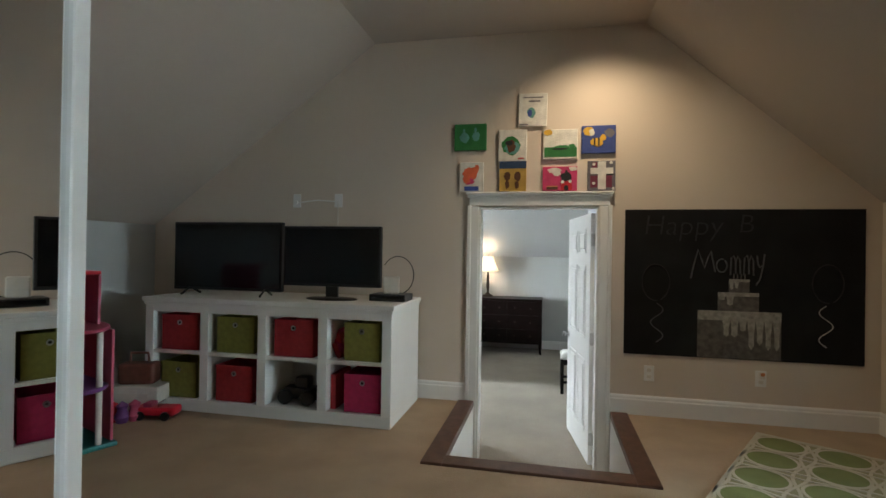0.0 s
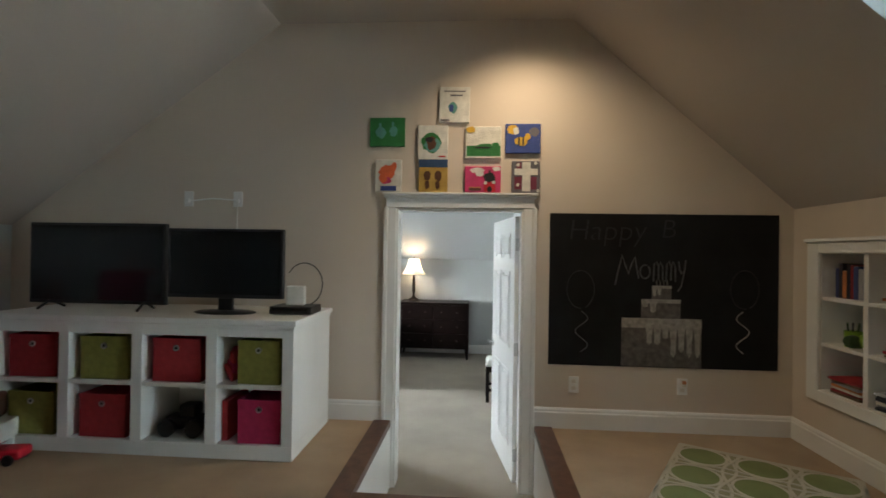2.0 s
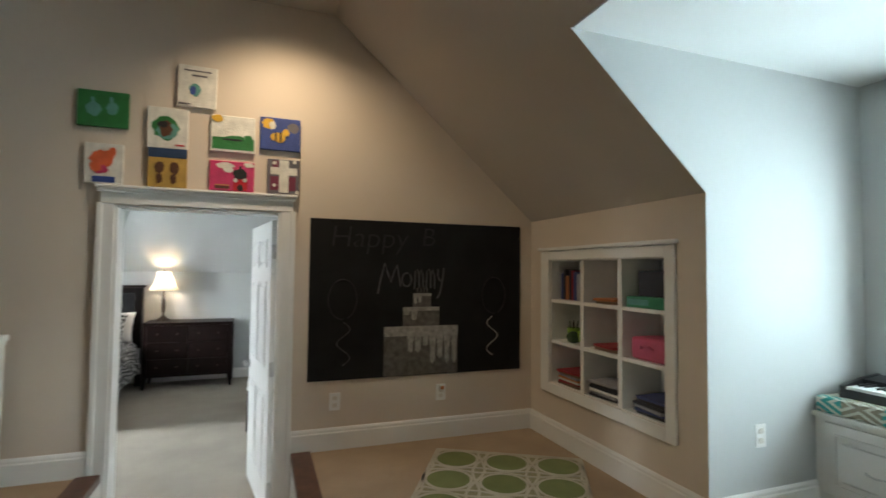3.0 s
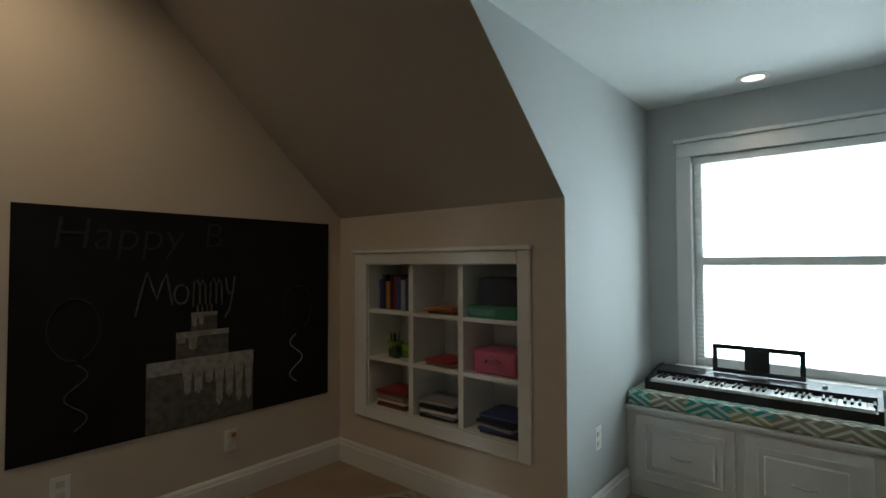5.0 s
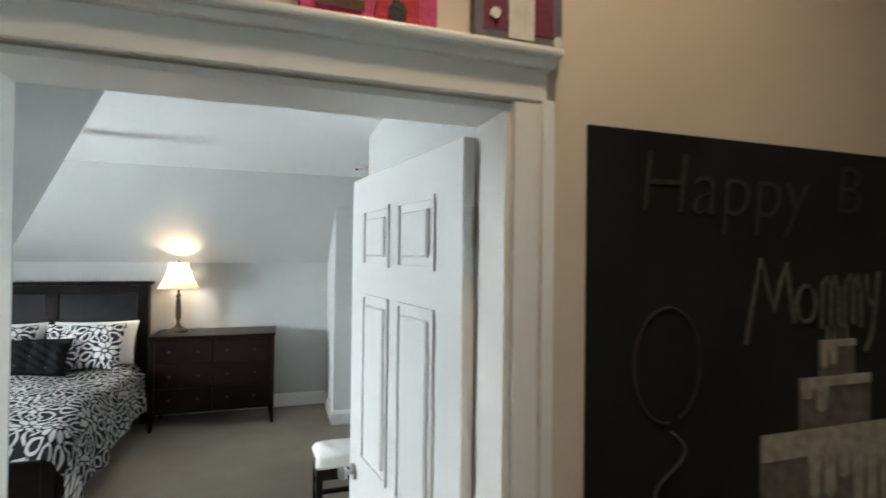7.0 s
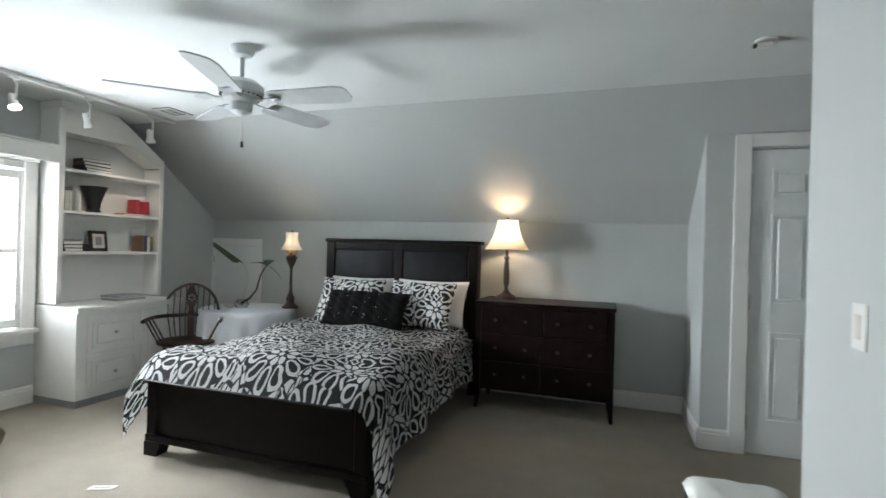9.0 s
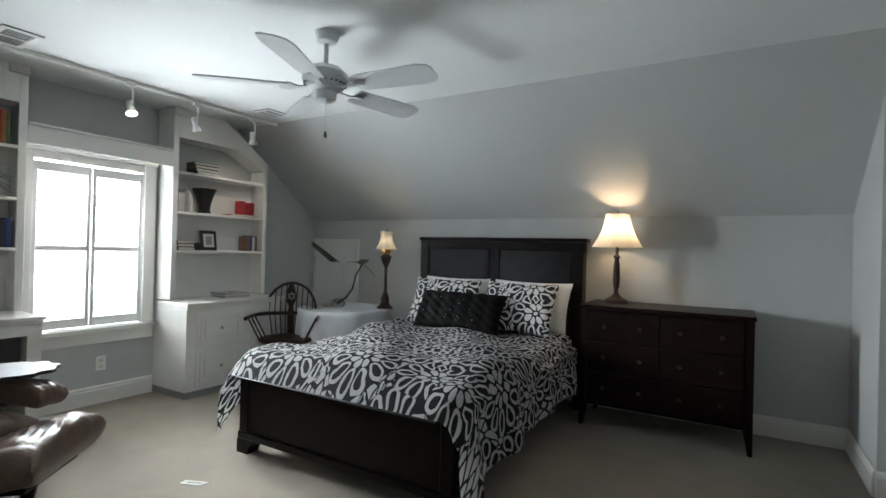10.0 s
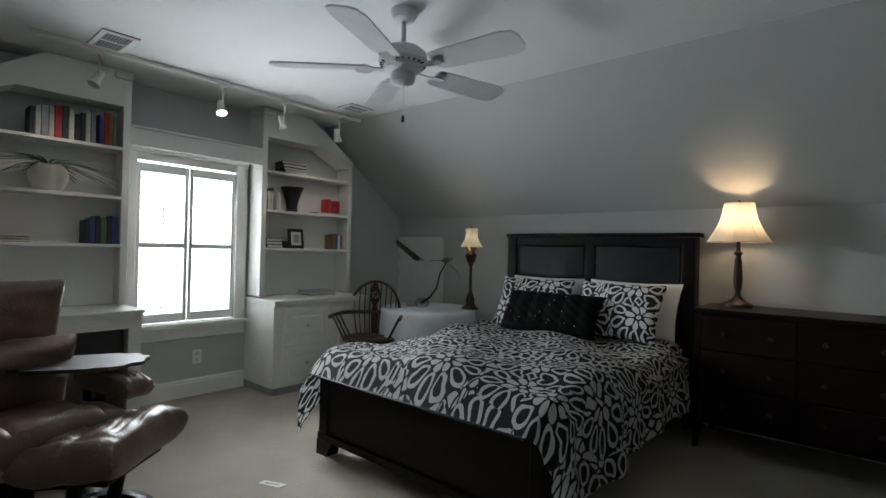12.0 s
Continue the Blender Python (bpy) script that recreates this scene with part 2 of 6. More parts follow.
    L.new(weave.outputs[0], bp.inputs["Height"])
    L.new(bp.outputs[0], b.inputs["Normal"])
    return m


PRINT = duvet_material()


def hex_cushion_material():
    """Woven lattice of long hexagons in aqua, taupe and cream."""
    m = bpy.data.materials.new("hexagon_cushion_fabric")
    m.use_nodes = True
    nt = m.node_tree
    N, L = nt.nodes, nt.links
    tc = N.new("ShaderNodeTexCoord")
    mp = N.new("ShaderNodeMapping")
    mp.inputs["Scale"].default_value = (9.0, 5.0, 9.0)
    L.new(tc.outputs["Object"], mp.inputs[0])
    vo = N.new("ShaderNodeTexVoronoi")
    vo.inputs["Scale"].default_value, vo.inputs["Randomness"].default_value = 1.0, 0.15
    vo.distance = "MANHATTAN"
    L.new(mp.outputs[0], vo.inputs["Vector"])
    rings = N.new("ShaderNodeMath")
    rings.operation = "PINGPONG"
    L.new(vo.outputs["Distance"], rings.inputs[0])
    rings.inputs[1].default_value = 0.16
    step = N.new("ShaderNodeMath")
    step.operation = "GREATER_THAN"
    L.new(rings.outputs[0], step.inputs[0])
    step.inputs[1].default_value = 0.09
    hue = N.new("ShaderNodeValToRGB")
    cr = hue.color_ramp
    cr.interpolation = "CONSTANT"
    cr.elements[0].color = (0.05, 0.36, 0.33, 1)
    cr.elements[1].position, cr.elements[1].color = 0.4, (0.30, 0.27, 0.20, 1)
    e = cr.elements.new(0.7)
    e.color = (0.36, 0.38, 0.16, 1)
    L.new(vo.outputs["Color"], hue.inputs[0])
    mx = N.new("ShaderNodeMix")
    mx.data_type = "RGBA"
    mx.inputs[7].default_value = (0.66, 0.68, 0.58, 1)
    L.new(step.outputs[0], mx.inputs[0]), L.new(hue.outputs[0], mx.inputs[6])
    L.new(mx.outputs[2], N["Principled BSDF"].inputs["Base Color"])
    N["Principled BSDF"].inputs["Roughness"].default_value = 0.9
    return m


HEX = hex_cushion_material()


# ---- building helpers ----
def box(bm, x0, x1, y0, y1, z0, z1, bevel=0.0, seg=2):
    r = bmesh.ops.create_cube(bm, size=1.0)
    for v in r["verts"]:
        v.co = Vector(((x0 + x1) / 2 + v.co.x * (x1 - x0), (y0 + y1) / 2 + v.co.y * (y1 - y0), (z0 + z1) / 2 + v.co.z * (z1 - z0)))
    if bevel:
        es = list({e for v in r["verts"] for e in v.link_edges})
        bmesh.ops.bevel(bm, geom=es, offset=bevel, segments=seg, affect="EDGES", profile=0.6)
    return bm


def B(*a, **k):
    return box(bmesh.new(), *a, **k)


def prism(bm, poly, axis, a, b):
    """A closed prism over a polygon in the plane across axis, from a to b."""
    def at(p, c):
        return {"x": (c, p[0], p[1]), "y": (p[0], c, p[1]), "z": (p[0], p[1], c)}[axis]
    lo = [bm.verts.new(at(p, a)) for p in poly]
    hi = [bm.verts.new(at(p, b)) for p in poly]
    n = len(poly)
    bm.faces.new(lo), bm.faces.new(hi[::-1])
    for i in range(n):
        bm.faces.new((lo[i], lo[(i + 1) % n], hi[(i + 1) % n], hi[i]))
    bmesh.ops.recalc_face_normals(bm, faces=bm.faces)
    return bm


def P(poly, axis, a, b):
    return prism(bmesh.new(), poly, axis, a, b)


def lathe(profile, n=28, bm=None, at=(0, 0, 0), wave=None, cap=True):
    """Turned shape from (radius, height) pairs."""
    bm = bm or bmesh.new()
    rings = []
    for r, z in profile:
        rings.append([bm.verts.new((at[0] + r * (1 + (wave(i / n, z) if wave else 0)) * math.cos(2 * math.pi * i / n),
                                    at[1] + r * (1 + (wave(i / n, z) if wave else 0)) * math.sin(2 * math.pi * i / n), at[2] + z)) for i in range(n)])
    for a, b in zip(rings, rings[1:]):
        for i in range(n):
            bm.faces.new((a[i], a[(i + 1) % n], b[(i + 1) % n], b[i]))
    if cap and profile[0][0] > 1e-4:
        bm.faces.new(rings[0][::-1])
    if cap and profile[-1][0] > 1e-4:
        bm.faces.new(rings[-1])
    bmesh.ops.recalc_face_normals(bm, faces=bm.faces)
    return bm


def tube(points, r, n=10, bm=None, taper=None):
    """A round rod along points."""
    bm = bm or bmesh.new()
    pts = [Vector(p) for p in points]
    rings = []
    for i, p in enumerate(pts):
        d = (pts[min(i + 1, len(pts) - 1)] - pts[max(i - 1, 0)]).normalized()
        u = d.orthogonal().normalized() if i == 0 else (rings_u - d * rings_u.dot(d)).normalized()
        rings_u = u
        w = d.cross(u)
        rr = r * (taper[i] if taper else 1)
        rings.append([bm.verts.new(p + rr * (math.cos(2 * math.pi * k / n) * u + math.sin(2 * math.pi * k / n) * w)) for k in range(n)])
    for a, b in zip(rings, rings[1:]):
        for k in range(n):
            bm.faces.new((a[k], a[(k + 1) % n], b[(k + 1) % n], b[k]))
    bm.faces.new(rings[0][::-1]), bm.faces.new(rings[-1])
    return bm


def pillow(w, d, h, power=2.6, n=22, droop=0.0):
    """A stuffed cushion, flat seams at its rim."""
    bm = bmesh.new()
    grids = []
    for s in (1, -1):
        g = []
        for i in range(n + 1):
            row = []
            for j in range(n + 1):
                u, v = 2 * i / n - 1, 2 * j / n - 1
                t = (max(0, 1 - abs(u) ** power) * max(0, 1 - abs(v) ** power)) ** 0.45
                pinch = 1 - 0.06 * (1 - abs(u) ** 2) * abs(v) ** 3 - 0.06 * (1 - abs(v) ** 2) * abs(u) ** 3
                k = 0.02 * h * math.sin(9 * u + 4 * v) * t
                row.append(bm.verts.new((u * w / 2 * pinch, v * d / 2 * pinch, s * h / 2 * t + k)))
            g.append(row)
        grids.append(g)
        for i in range(n):
            for j in range(n):
                q = (g[i][j], g[i + 1][j], g[i + 1][j + 1], g[i][j + 1])
                bm.faces.new(q if s > 0 else q[::-1])
    bmesh.ops.remove_doubles(bm, verts=bm.verts, dist=1e-4)
    uvl = bm.loops.layers.uv.new("UVMap")
    for f in bm.faces:
        for lp in f.loops:
            lp[uvl].uv = (lp.vert.co.x + 0.37, lp.vert.co.y + 0.21)
    return bm


def part(name, bm, material, parent=None, label="", smooth=False, m=None, kind=""):
    me = bpy.data.meshes.new(name)
    if m is not None:
        bmesh.ops.transform(bm, matrix=m, verts=bm.verts)
    bm.to_mesh(me)
    bm.free()
    me.materials.append(material)
    if smooth:
        for p in me.polygons:
            p.use_smooth = True
        me.set_sharp_from_angle(angle=radians(40))
    ob = new(name, me)
    if parent is not None:
        ob.parent = parent
    return tagged(ob, label=label, kind=kind)


def thing(name, label, category, at=(0, 0, 0), rz=0.0, group=""):
    ob = new(name)
    ob.empty_display_size = 0.05
    ob.matrix_basis = pose(*at, 0, 0, rz)
    return tagged(ob, label, category, group)


def structure(name, bm, material, label, category, smooth=False):
    ob = part(name, bm, material, None, "", smooth)
    return tagged(ob, label, category, kind="structure")


def raised_panel(bm, x0, x1, z0, z1, y, d=0.012):
    """A raised field with a sunk margin on a face that looks towards -y."""
    for a, b, e, f in ((x0, x1, z0, z0 + .012), (x0, x1, z1 - .012, z1), (x0, x0 + .012, z0 + .012, z1 - .012), (x1 - .012, x1, z0 + .012, z1 - .012)):
        box(bm, a, b, y - d * 0.7, y + .002, e, f)
    box(bm, x0 + .035, x1 - .035, y - d, y + .002, z0 + .035, z1 - .035, bevel=0.008, seg=1)
    return bm

# ---- structure: playroom ----
F = -0.5                    # bedroom floor; the playroom floor is 0
XL, XR, YE = -3.61, 2.43, 3.98
YB = -2.6
ZC, ZB = 3.05, 2.05
XS0, XS1 = -1.4, 0.83       # flat part of the playroom ceiling
DY0, DY1, DX, DZ = 0.66, 2.30, 3.615, 2.33   # dormer
T = 0.12

bm = bmesh.new()
box(bm, XL - T, -0.49, YB - T, YE, -0.25, 0), box(bm, 0.60, XR, YB - T, YE, -0.25, 0), box(bm, -0.49, 0.60, YB - T, 2.81, -0.25, 0)
box(bm, XR, DX, DY0, DY1, -0.25, 0)
structure("floor_playroom", bm, CARPET, "beige wall-to-wall carpet of the raised playroom", "floor")
bm = bmesh.new()
box(bm, -4.75, 2.8, YE + 0.14, 9.24, F - 0.2, F), box(bm, -0.49, 0.60, 3.33, YE + 0.14, F - 0.2, F)
structure("floor_bedroom", bm, CARPET2, "cream cut-pile carpet of the bedroom", "floor")
bm = bmesh.new()
box(bm, -0.488, 0.598, 2.812, 3.07, F - 0.2, -0.167, bevel=0.012), box(bm, -0.488, 0.598, 3.072, 3.33, F - 0.2, -0.333, bevel=0.012)
structure("stairs", bm, CARPET, "two carpeted steps down in the floor well", "stairs")
bm = bmesh.new()
box(bm, -0.51, -0.486, 2.81, YE, F, -0.002), box(bm, 0.596, 0.62, 2.81, YE, F, -0.002)
structure("well_lining", bm, WHITE, "white boards lining the stair well", "trim")
well = thing("floor_nosing", "dark-stained wooden border round the sunken stair well", "nosing", (0.05, 3.3, 0))
for x0, x1, y0, y1 in ((-0.61, -0.482, 2.69, YE - 0.03), (0.592, 0.72, 2.69, YE - 0.03), (-0.482, 0.592, 2.69, 2.818)):
    part("nosing_board", B(x0 - .05, x1 - .05, y0 - 3.3, y1 - 3.3, -0.035, 0.016, bevel=0.006), NOSING, well)

bm = bmesh.new()
prism(bm, [(XL - T, F - .2), (-0.46, F - .2), (-0.46, 3.17), (XS0, 3.17), (XL - T, 1.46)], "y", YE, YE + 0.14)
prism(bm, [(0.49, F - .2), (XR + T, F - .2), (XR + T, 1.66), (XS1, 3.17), (0.49, 3.17)], "y", YE, YE + 0.14)
prism(bm, [(-0.46, 1.625), (0.49, 1.625), (0.49, 3.17), (-0.46, 3.17)], "y", YE, YE + 0.14)
structure("wall_north", bm, BEIGE, "warm beige painted gable wall with a doorway", "wall")
structure("wall_west", B(XL - T, XL, YB - T, YE, 0, 1.47), GREYW, "pale painted knee wall below the roof slope", "wall")
structure("wall_south", B(XL - T, DX, YB - T, YB, 0, 3.17), BEIGE, "beige painted wall at the end of the playroom", "wall")
OY0, OY1, OZ0, OZ1 = 2.55, 3.69, 0.42, 1.325      # recess for the built-in shelf
bm = bmesh.new()
box(bm, XR, XR + T, DY1, OY0, 0, 1.64), box(bm, XR, XR + T, OY1, YE, 0, 1.64), box(bm, XR, XR + T, OY0, OY1, 0, OZ0), box(bm, XR, XR + T, OY0, OY1, OZ1, 1.64)
box(bm, XR, XR + T, YB, DY0, 0, 1.64)
structure("wall_east", bm, BEIGE, "beige painted knee wall with a shelf recess", "wall")


def slope_piece(bm, y0, y1, x0, x1):
    k = (ZC - 1.64) / (XR - XS1)
    z0, z1 = 1.64 + (XR - x0) * k, 1.64 + (XR - x1) * k
    prism(bm, [(x0, z0), (x1, z1), (x1 + 0.02, z1 + T), (x0 + 0.02, z0 + T)], "y", y0, y1)


XD = XR - (DZ - 1.64) * (XR - XS1) / (ZC - 1.64)   # where the dormer's ceiling meets the slope
bm = bmesh.new()
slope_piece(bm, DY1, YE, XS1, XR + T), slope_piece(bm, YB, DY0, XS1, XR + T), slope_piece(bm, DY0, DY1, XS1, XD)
structure("ceiling_slope_east", bm, BEIGE_DIM, "beige sloping ceiling cut by a dormer", "ceiling")
structure("ceiling_slope_west", P([(XL - T, 1.37), (XS0, ZC), (XS0, ZC + T), (XL - T, 1.37 + T)], "y", YB, YE), BEIGE_DIM, "beige sloping ceiling", "ceiling")
structure("ceiling_playroom", B(XS0, XS1, YB, YE, ZC, ZC + T), BEIGE_DIM, "flat strip of painted ceiling", "ceiling")

# dormer
k = (ZC - 1.64) / (XR - XS1)
for name, y0, y1 in (("wall_dormer_north", DY1, DY1 + 0.06), ("wall_dormer_south", DY0 - 0.06, DY0)):
    structure(name, P([(XR + 0.001, 0), (DX, 0), (DX, DZ), (XD, DZ), (XR + 0.001, 1.64)], "y", y0 - 0.004, y1 + 0.004), GREYW, "pale painted cheek wall of the dormer", "wall")
WY0, WY1, WZ0, WZ1 = 0.90, 2.03, 0.70, 1.985       # dormer window opening
bm = bmesh.new()
box(bm, DX, DX + .14, DY0 - .06, WY0, 0, DZ), box(bm, DX, DX + .14, WY1, DY1 + .06, 0, DZ)
box(bm, DX, DX + .14, WY0, WY1, 0, WZ0), box(bm, DX, DX + .14, WY0, WY1, WZ1, DZ)
structure("wall_dormer_east", bm, GREYW, "pale painted dormer wall round the window", "wall")
structure("ceiling_dormer", B(XD + 0.01, DX + .14, DY0 - .06, DY1 + .06, DZ, DZ + .1), CEILW, "white flat dormer ceiling", "ceiling")

# ---- structure: bedroom ----
XW, YH, XN, YN = -4.65, 9.12, 0.59, 8.31
structure("wall_headboard", B(XW - T, XN, YH, YH + T, F, 1.26), GREYW, "pale grey knee wall behind the bed", "wall")
structure("ceiling_slope_bedroom", P([(YH + .02, 1.155), (7.95, ZB), (7.95, ZB + T), (YH + T, 1.155 + T)], "x", XW - T, 2.8), GREYW, "pale grey sloping ceiling above the bed", "ceiling")
KY, KZ, CY = 4.45, 1.30, 5.28
structure("ceiling_slope_bedroom_entry", P([(KY - .02, KZ - .018), (CY, ZB), (CY, ZB + T), (KY - T, KZ - .1 + T)], "x", XW - T, -0.70), GREYW, "pale grey sloping ceiling beside the entry", "ceiling")
structure("wall_entry_knee", B(XW - T, -0.70, KY - T, KY, F, KZ), GREYW, "pale grey knee wall beside the entry", "wall")
structure("wall_entry_west", P([(YE + .14, F), (KY, F), (KY, KZ), (CY, ZB), (YE + .14, ZB)], "x", -0.70, -0.58), GREYW, "pale cheek wall of the entry passage", "wall")
structure("wall_entry_east", B(0.57, 0.69, YE + .14, 6.2, F, ZB), GREYW, "pale wall of the entry passage", "wall")
bm = bmesh.new()
box(bm, XW - T, 2.8, CY, 7.95, ZB, ZB + T), box(bm, -0.70, 0.69, YE + .14, CY, ZB, ZB + T)
structure("ceiling_bedroom", bm, CEILW, "white flat bedroom ceiling", "ceiling")
bm = bmesh.new()
prism(bm, [(YN + T, F), (YH + T, F), (YH + T, 1.2), (YN + T, 1.78)], "x", XN + .002, XN + T)
box(bm, XN + .002, 0.885, YN, YN + T, F, 1.80), box(bm, 1.665, 2.8, YN, YN + T, F, 1.80), box(bm, 0.885, 1.665, YN, YN + T, 1.66, 1.80)
structure("wall_closet", bm, GREYW, "pale grey closet wall with a white door", "wall")
bm = bmesh.new()
box(bm, 2.68, 2.8, 6.2, YN, F, ZB), box(bm, 0.69, 2.68, 6.08, 6.2, F, ZB)
structure("wall_bedroom_east", bm, GREYW, "pale grey painted wall", "wall")
BY0, BY1, BZ0, BZ1 = 6.22, 7.03, 0.14, 1.52       # bedroom window opening
bm = bmesh.new()
for y0, y1, z0, z1 in ((KY - T, BY0, F, 2.2), (BY1, YH + T, F, 2.2), (BY0, BY1, F, BZ0), (BY0, BY1, BZ1, 2.2)):
    box(bm, XW - T, XW, y0, y1, z0, z1)
structure("wall_window", bm, GREYW, "pale grey gable wall with the shuttered window", "wall")


# ---- trim ----
def baseboard(name, x0, y0, x1, y1, z, h=0.15):
    """A skirting with a stepped top, along the wall from one corner to another, thickness to its left."""
    a, b = Vector((x0, y0, 0)), Vector((x1, y1, 0))
    d = (b - a).normalized()
    n = Vector((-d.y, d.x, 0))
    bm = bmesh.new()
    prof = ((0, 0), (.018, 0), (.018, h - .035), (.013, h - .028), (.013, h - .014), (.006, h), (0, h))
    lo = [bm.verts.new(a + n * p + Vector((0, 0, z + q))) for p, q in prof]
    hi = [bm.verts.new(b + n * p + Vector((0, 0, z + q))) for p, q in prof]
    for i in range(len(prof)):
        bm.faces.new((lo[i], lo[(i + 1) % 7], hi[(i + 1) % 7], hi[i]))
    bm.faces.new(lo), bm.faces.new(hi)
    bmesh.ops.recalc_face_normals(bm, faces=bm.faces)
    structure(name, bm, WHITE, "white moulded baseboard", "baseboard")


for a in ((-0.545, YE, XL, YE, 0), (XR, YE, 0.575, YE, 0), (XR, DY1 + .0, XR, YE, 0), (3.19, DY1, XR, DY1, 0), (XL, YE, XL, YB, 0),
          (XN, YH, -4.65, YH, F), (XN, YN, XN, YH, F), (0.78, YN, XN, YN, F), (XW, 7.14, XW, 6.13, F), (XW, YH, XW, 8.2, F), (0.57, YE + .2, 0.57, 6.2, F), (-0.7, KY, XW, KY, F)):
    baseboard("baseboard", *a)

bm = bmesh.new()
for x0, x1 in ((-0.545, -0.465), (0.495, 0.575)):
    box(bm, x0, x1, YE - .02, YE, F, 1.625, bevel=.004, seg=1)
    xo = x0 if x0 < 0 else x1
    box(bm, xo - .016, xo + .016, YE - .03, YE - .0005, F, 1.63, bevel=.004, seg=1)
box(bm, -0.545, 0.575, YE - .022, YE, 1.626, 1.70, bevel=.004, seg=1)
box(bm, -0.56, 0.59, YE - .034, YE, 1.70, 1.722, bevel=.006, seg=2), box(bm, -0.57, 0.60, YE - .05, YE, 1.722, 1.74, bevel=.006, seg=2)
for x0, x1 in ((-0.47, -0.45), (0.48, 0.50)):
    box(bm, x0, x1, YE - .01, YE + .15, F, 1.62)
box(bm, -0.45, 0.48, YE - .01, YE + .15, 1.605, 1.62)
structure("door_casing", bm, WHITE, "white moulded casing round the doorway", "trim")
bm = bmesh.new()
for x0, x1, z0, z1 in ((0.775, 0.88, F, 1.765), (1.67, 1.775, F, 1.765), (0.88, 1.67, 1.67, 1.765)):
    box(bm, x0, x1, YN - .02, YN, z0, z1, bevel=.005, seg=1)
structure("closet_casing", bm, WHITE, "white moulded closet door casing", "trim")


# ---- doors ----
def six_panel(name, w, h, label, knob_x):
    d = thing(name, label, "door")
    d["kind"] = "structure"
    part("leaf", B(0, w, 0, 0.035, 0.01, h, bevel=.002, seg=1), DOORW, d)
    for side in (0, 1):
        for cx in (0.31, 0.69):
            for z0, z1 in ((0.115, 0.405), (0.495, 0.79), (0.84, 0.94)):
                b = raised_panel(bmesh.new(), w * cx - w * .145, w * cx + w * .145, h * z0, h * z1, 0.0, 0.01)
                if side:
                    bmesh.ops.transform(b, matrix=Matrix.Translation((0, .035, 0)) @ Matrix.Diagonal((1, -1, 1, 1)), verts=b.verts)
                    bmesh.ops.reverse_faces(b, faces=b.faces)
                part("panel", b, DOORW, d)
    kn = lathe([(.0, -.062), (.02, -.06), (.027, -.045), (.02, -.03), (.009, -.026), (.009, -.008), (.03, -.006), (.03, 0)], 20)
    part("knob", kn, METAL, d, "brushed steel knob", True, Matrix.Translation((knob_x, 0, 0.95)) @ pose(0, 0, 0, -90))
    kn = lathe([(.0, -.062), (.02, -.06), (.027, -.045), (.02, -.03), (.009, -.026), (.009, -.008), (.03, -.006), (.03, 0)], 20)
    part("knob", kn, METAL, d, "brushed steel knob", True, Matrix.Translation((knob_x, .035, 0.95)) @ pose(0, 0, 0, 90))
    for z in (0.22, h / 2, h - 0.22):
        part("hinge", tube([(0 if knob_x > .3 else w, -.004, z - .05), (0 if knob_x > .3 else w, -.004, z + .05)], .009, 8), METAL, d, "steel hinge")
        part("hinge_plate", B(-.003 if knob_x > .3 else w - .001, .001 if knob_x > .3 else w + .003, .002, .032, z - .05, z + .05), METAL, d)
    return d


d1 = six_panel("door_1", 0.89, 2.08, "white six-panel door standing open into the bedroom", 0.83)
d1.matrix_basis = pose(0.478, YE + .15, F, 0, 0, 99.0)
d2 = six_panel("door_2", 0.775, 2.155, "closed white six-panel closet door", 0.70)
d2.matrix_basis = pose(0.888, YN + .008, F, 0, 0, 0)

# mirrored leaf that stands ajar beside the start of the walk
mir = thing("mirror_door", "white-framed full-height mirror standing ajar in the playroom", "mirror", (-0.80, 0.67, 0), -60.2)
part("leaf", B(0.0, 0.62, -.034, -.006, 0.0, 2.03, bevel=.003, seg=1), WHITE, mir)
for x0, x1, z0, z1 in ((-.03, .05, 0, 2.03), (.57, .62, 0, 2.03), (.05, .57, 0, .08), (.05, .57, 1.95, 2.03)):
    part("frame_rail", B(x0, x1, -.008, .01, z0, z1, bevel=.003, seg=1), WHITE, mir)
part("mirror_glass", B(.05, .57, -.006, .0, .08, 1.95), MIRROR, mir)


# ---- windows ----
win = thing("window_1", "white double-hung dormer window with a raised blind", "window", (DX, (WY0 + WY1) / 2, WZ0))
win["kind"] = "structure"
hw, hh = (WY1 - WY0) / 2, WZ1 - WZ0
for y0, y1, z0, z1 in ((-hw - .09, -hw, -.0, hh + .0), (hw, hw + .09, 0, hh), (-hw - .09, hw + .09, hh, hh + .09)):
    part("casing", B(-.02, -.001, y0, y1, z0, z1, bevel=.005, seg=1), WHITE, win)
part("head_moulding", B(-.035, -.001, -hw - .10, hw + .10, hh + .092, hh + .115, bevel=.006), WHITE, win)
part("window_sill", B(-.05, .10, -hw - .11, hw + .11, -.03, -.001, bevel=.006), WHITE, win)
for y0, y1, z0, z1 in ((-hw, -hw + .045, 0, hh), (hw - .045, hw, 0, hh), (-hw + .045, hw - .045, 0, .05), (-hw + .045, hw - .045, hh - .05, hh), (-hw + .045, hw - .045, hh / 2 - .03, hh / 2 + .02)):
    part("sash", B(.04, .08, y0, y1, z0, z1, bevel=.003, seg=1), WHITE, win)
for z0, z1 in ((.05, hh / 2 - .03), (hh / 2 + .02, hh - .05)):
    pane = part("pane", B(.058, .062, -hw + .045, hw - .045, z0, z1), GLASS, win)
    pane.visible_shadow = False
part("blind_headrail", B(.0, .035, -hw + .005, hw - .005, hh - .05, hh - .005, bevel=.004), WHITE, win)
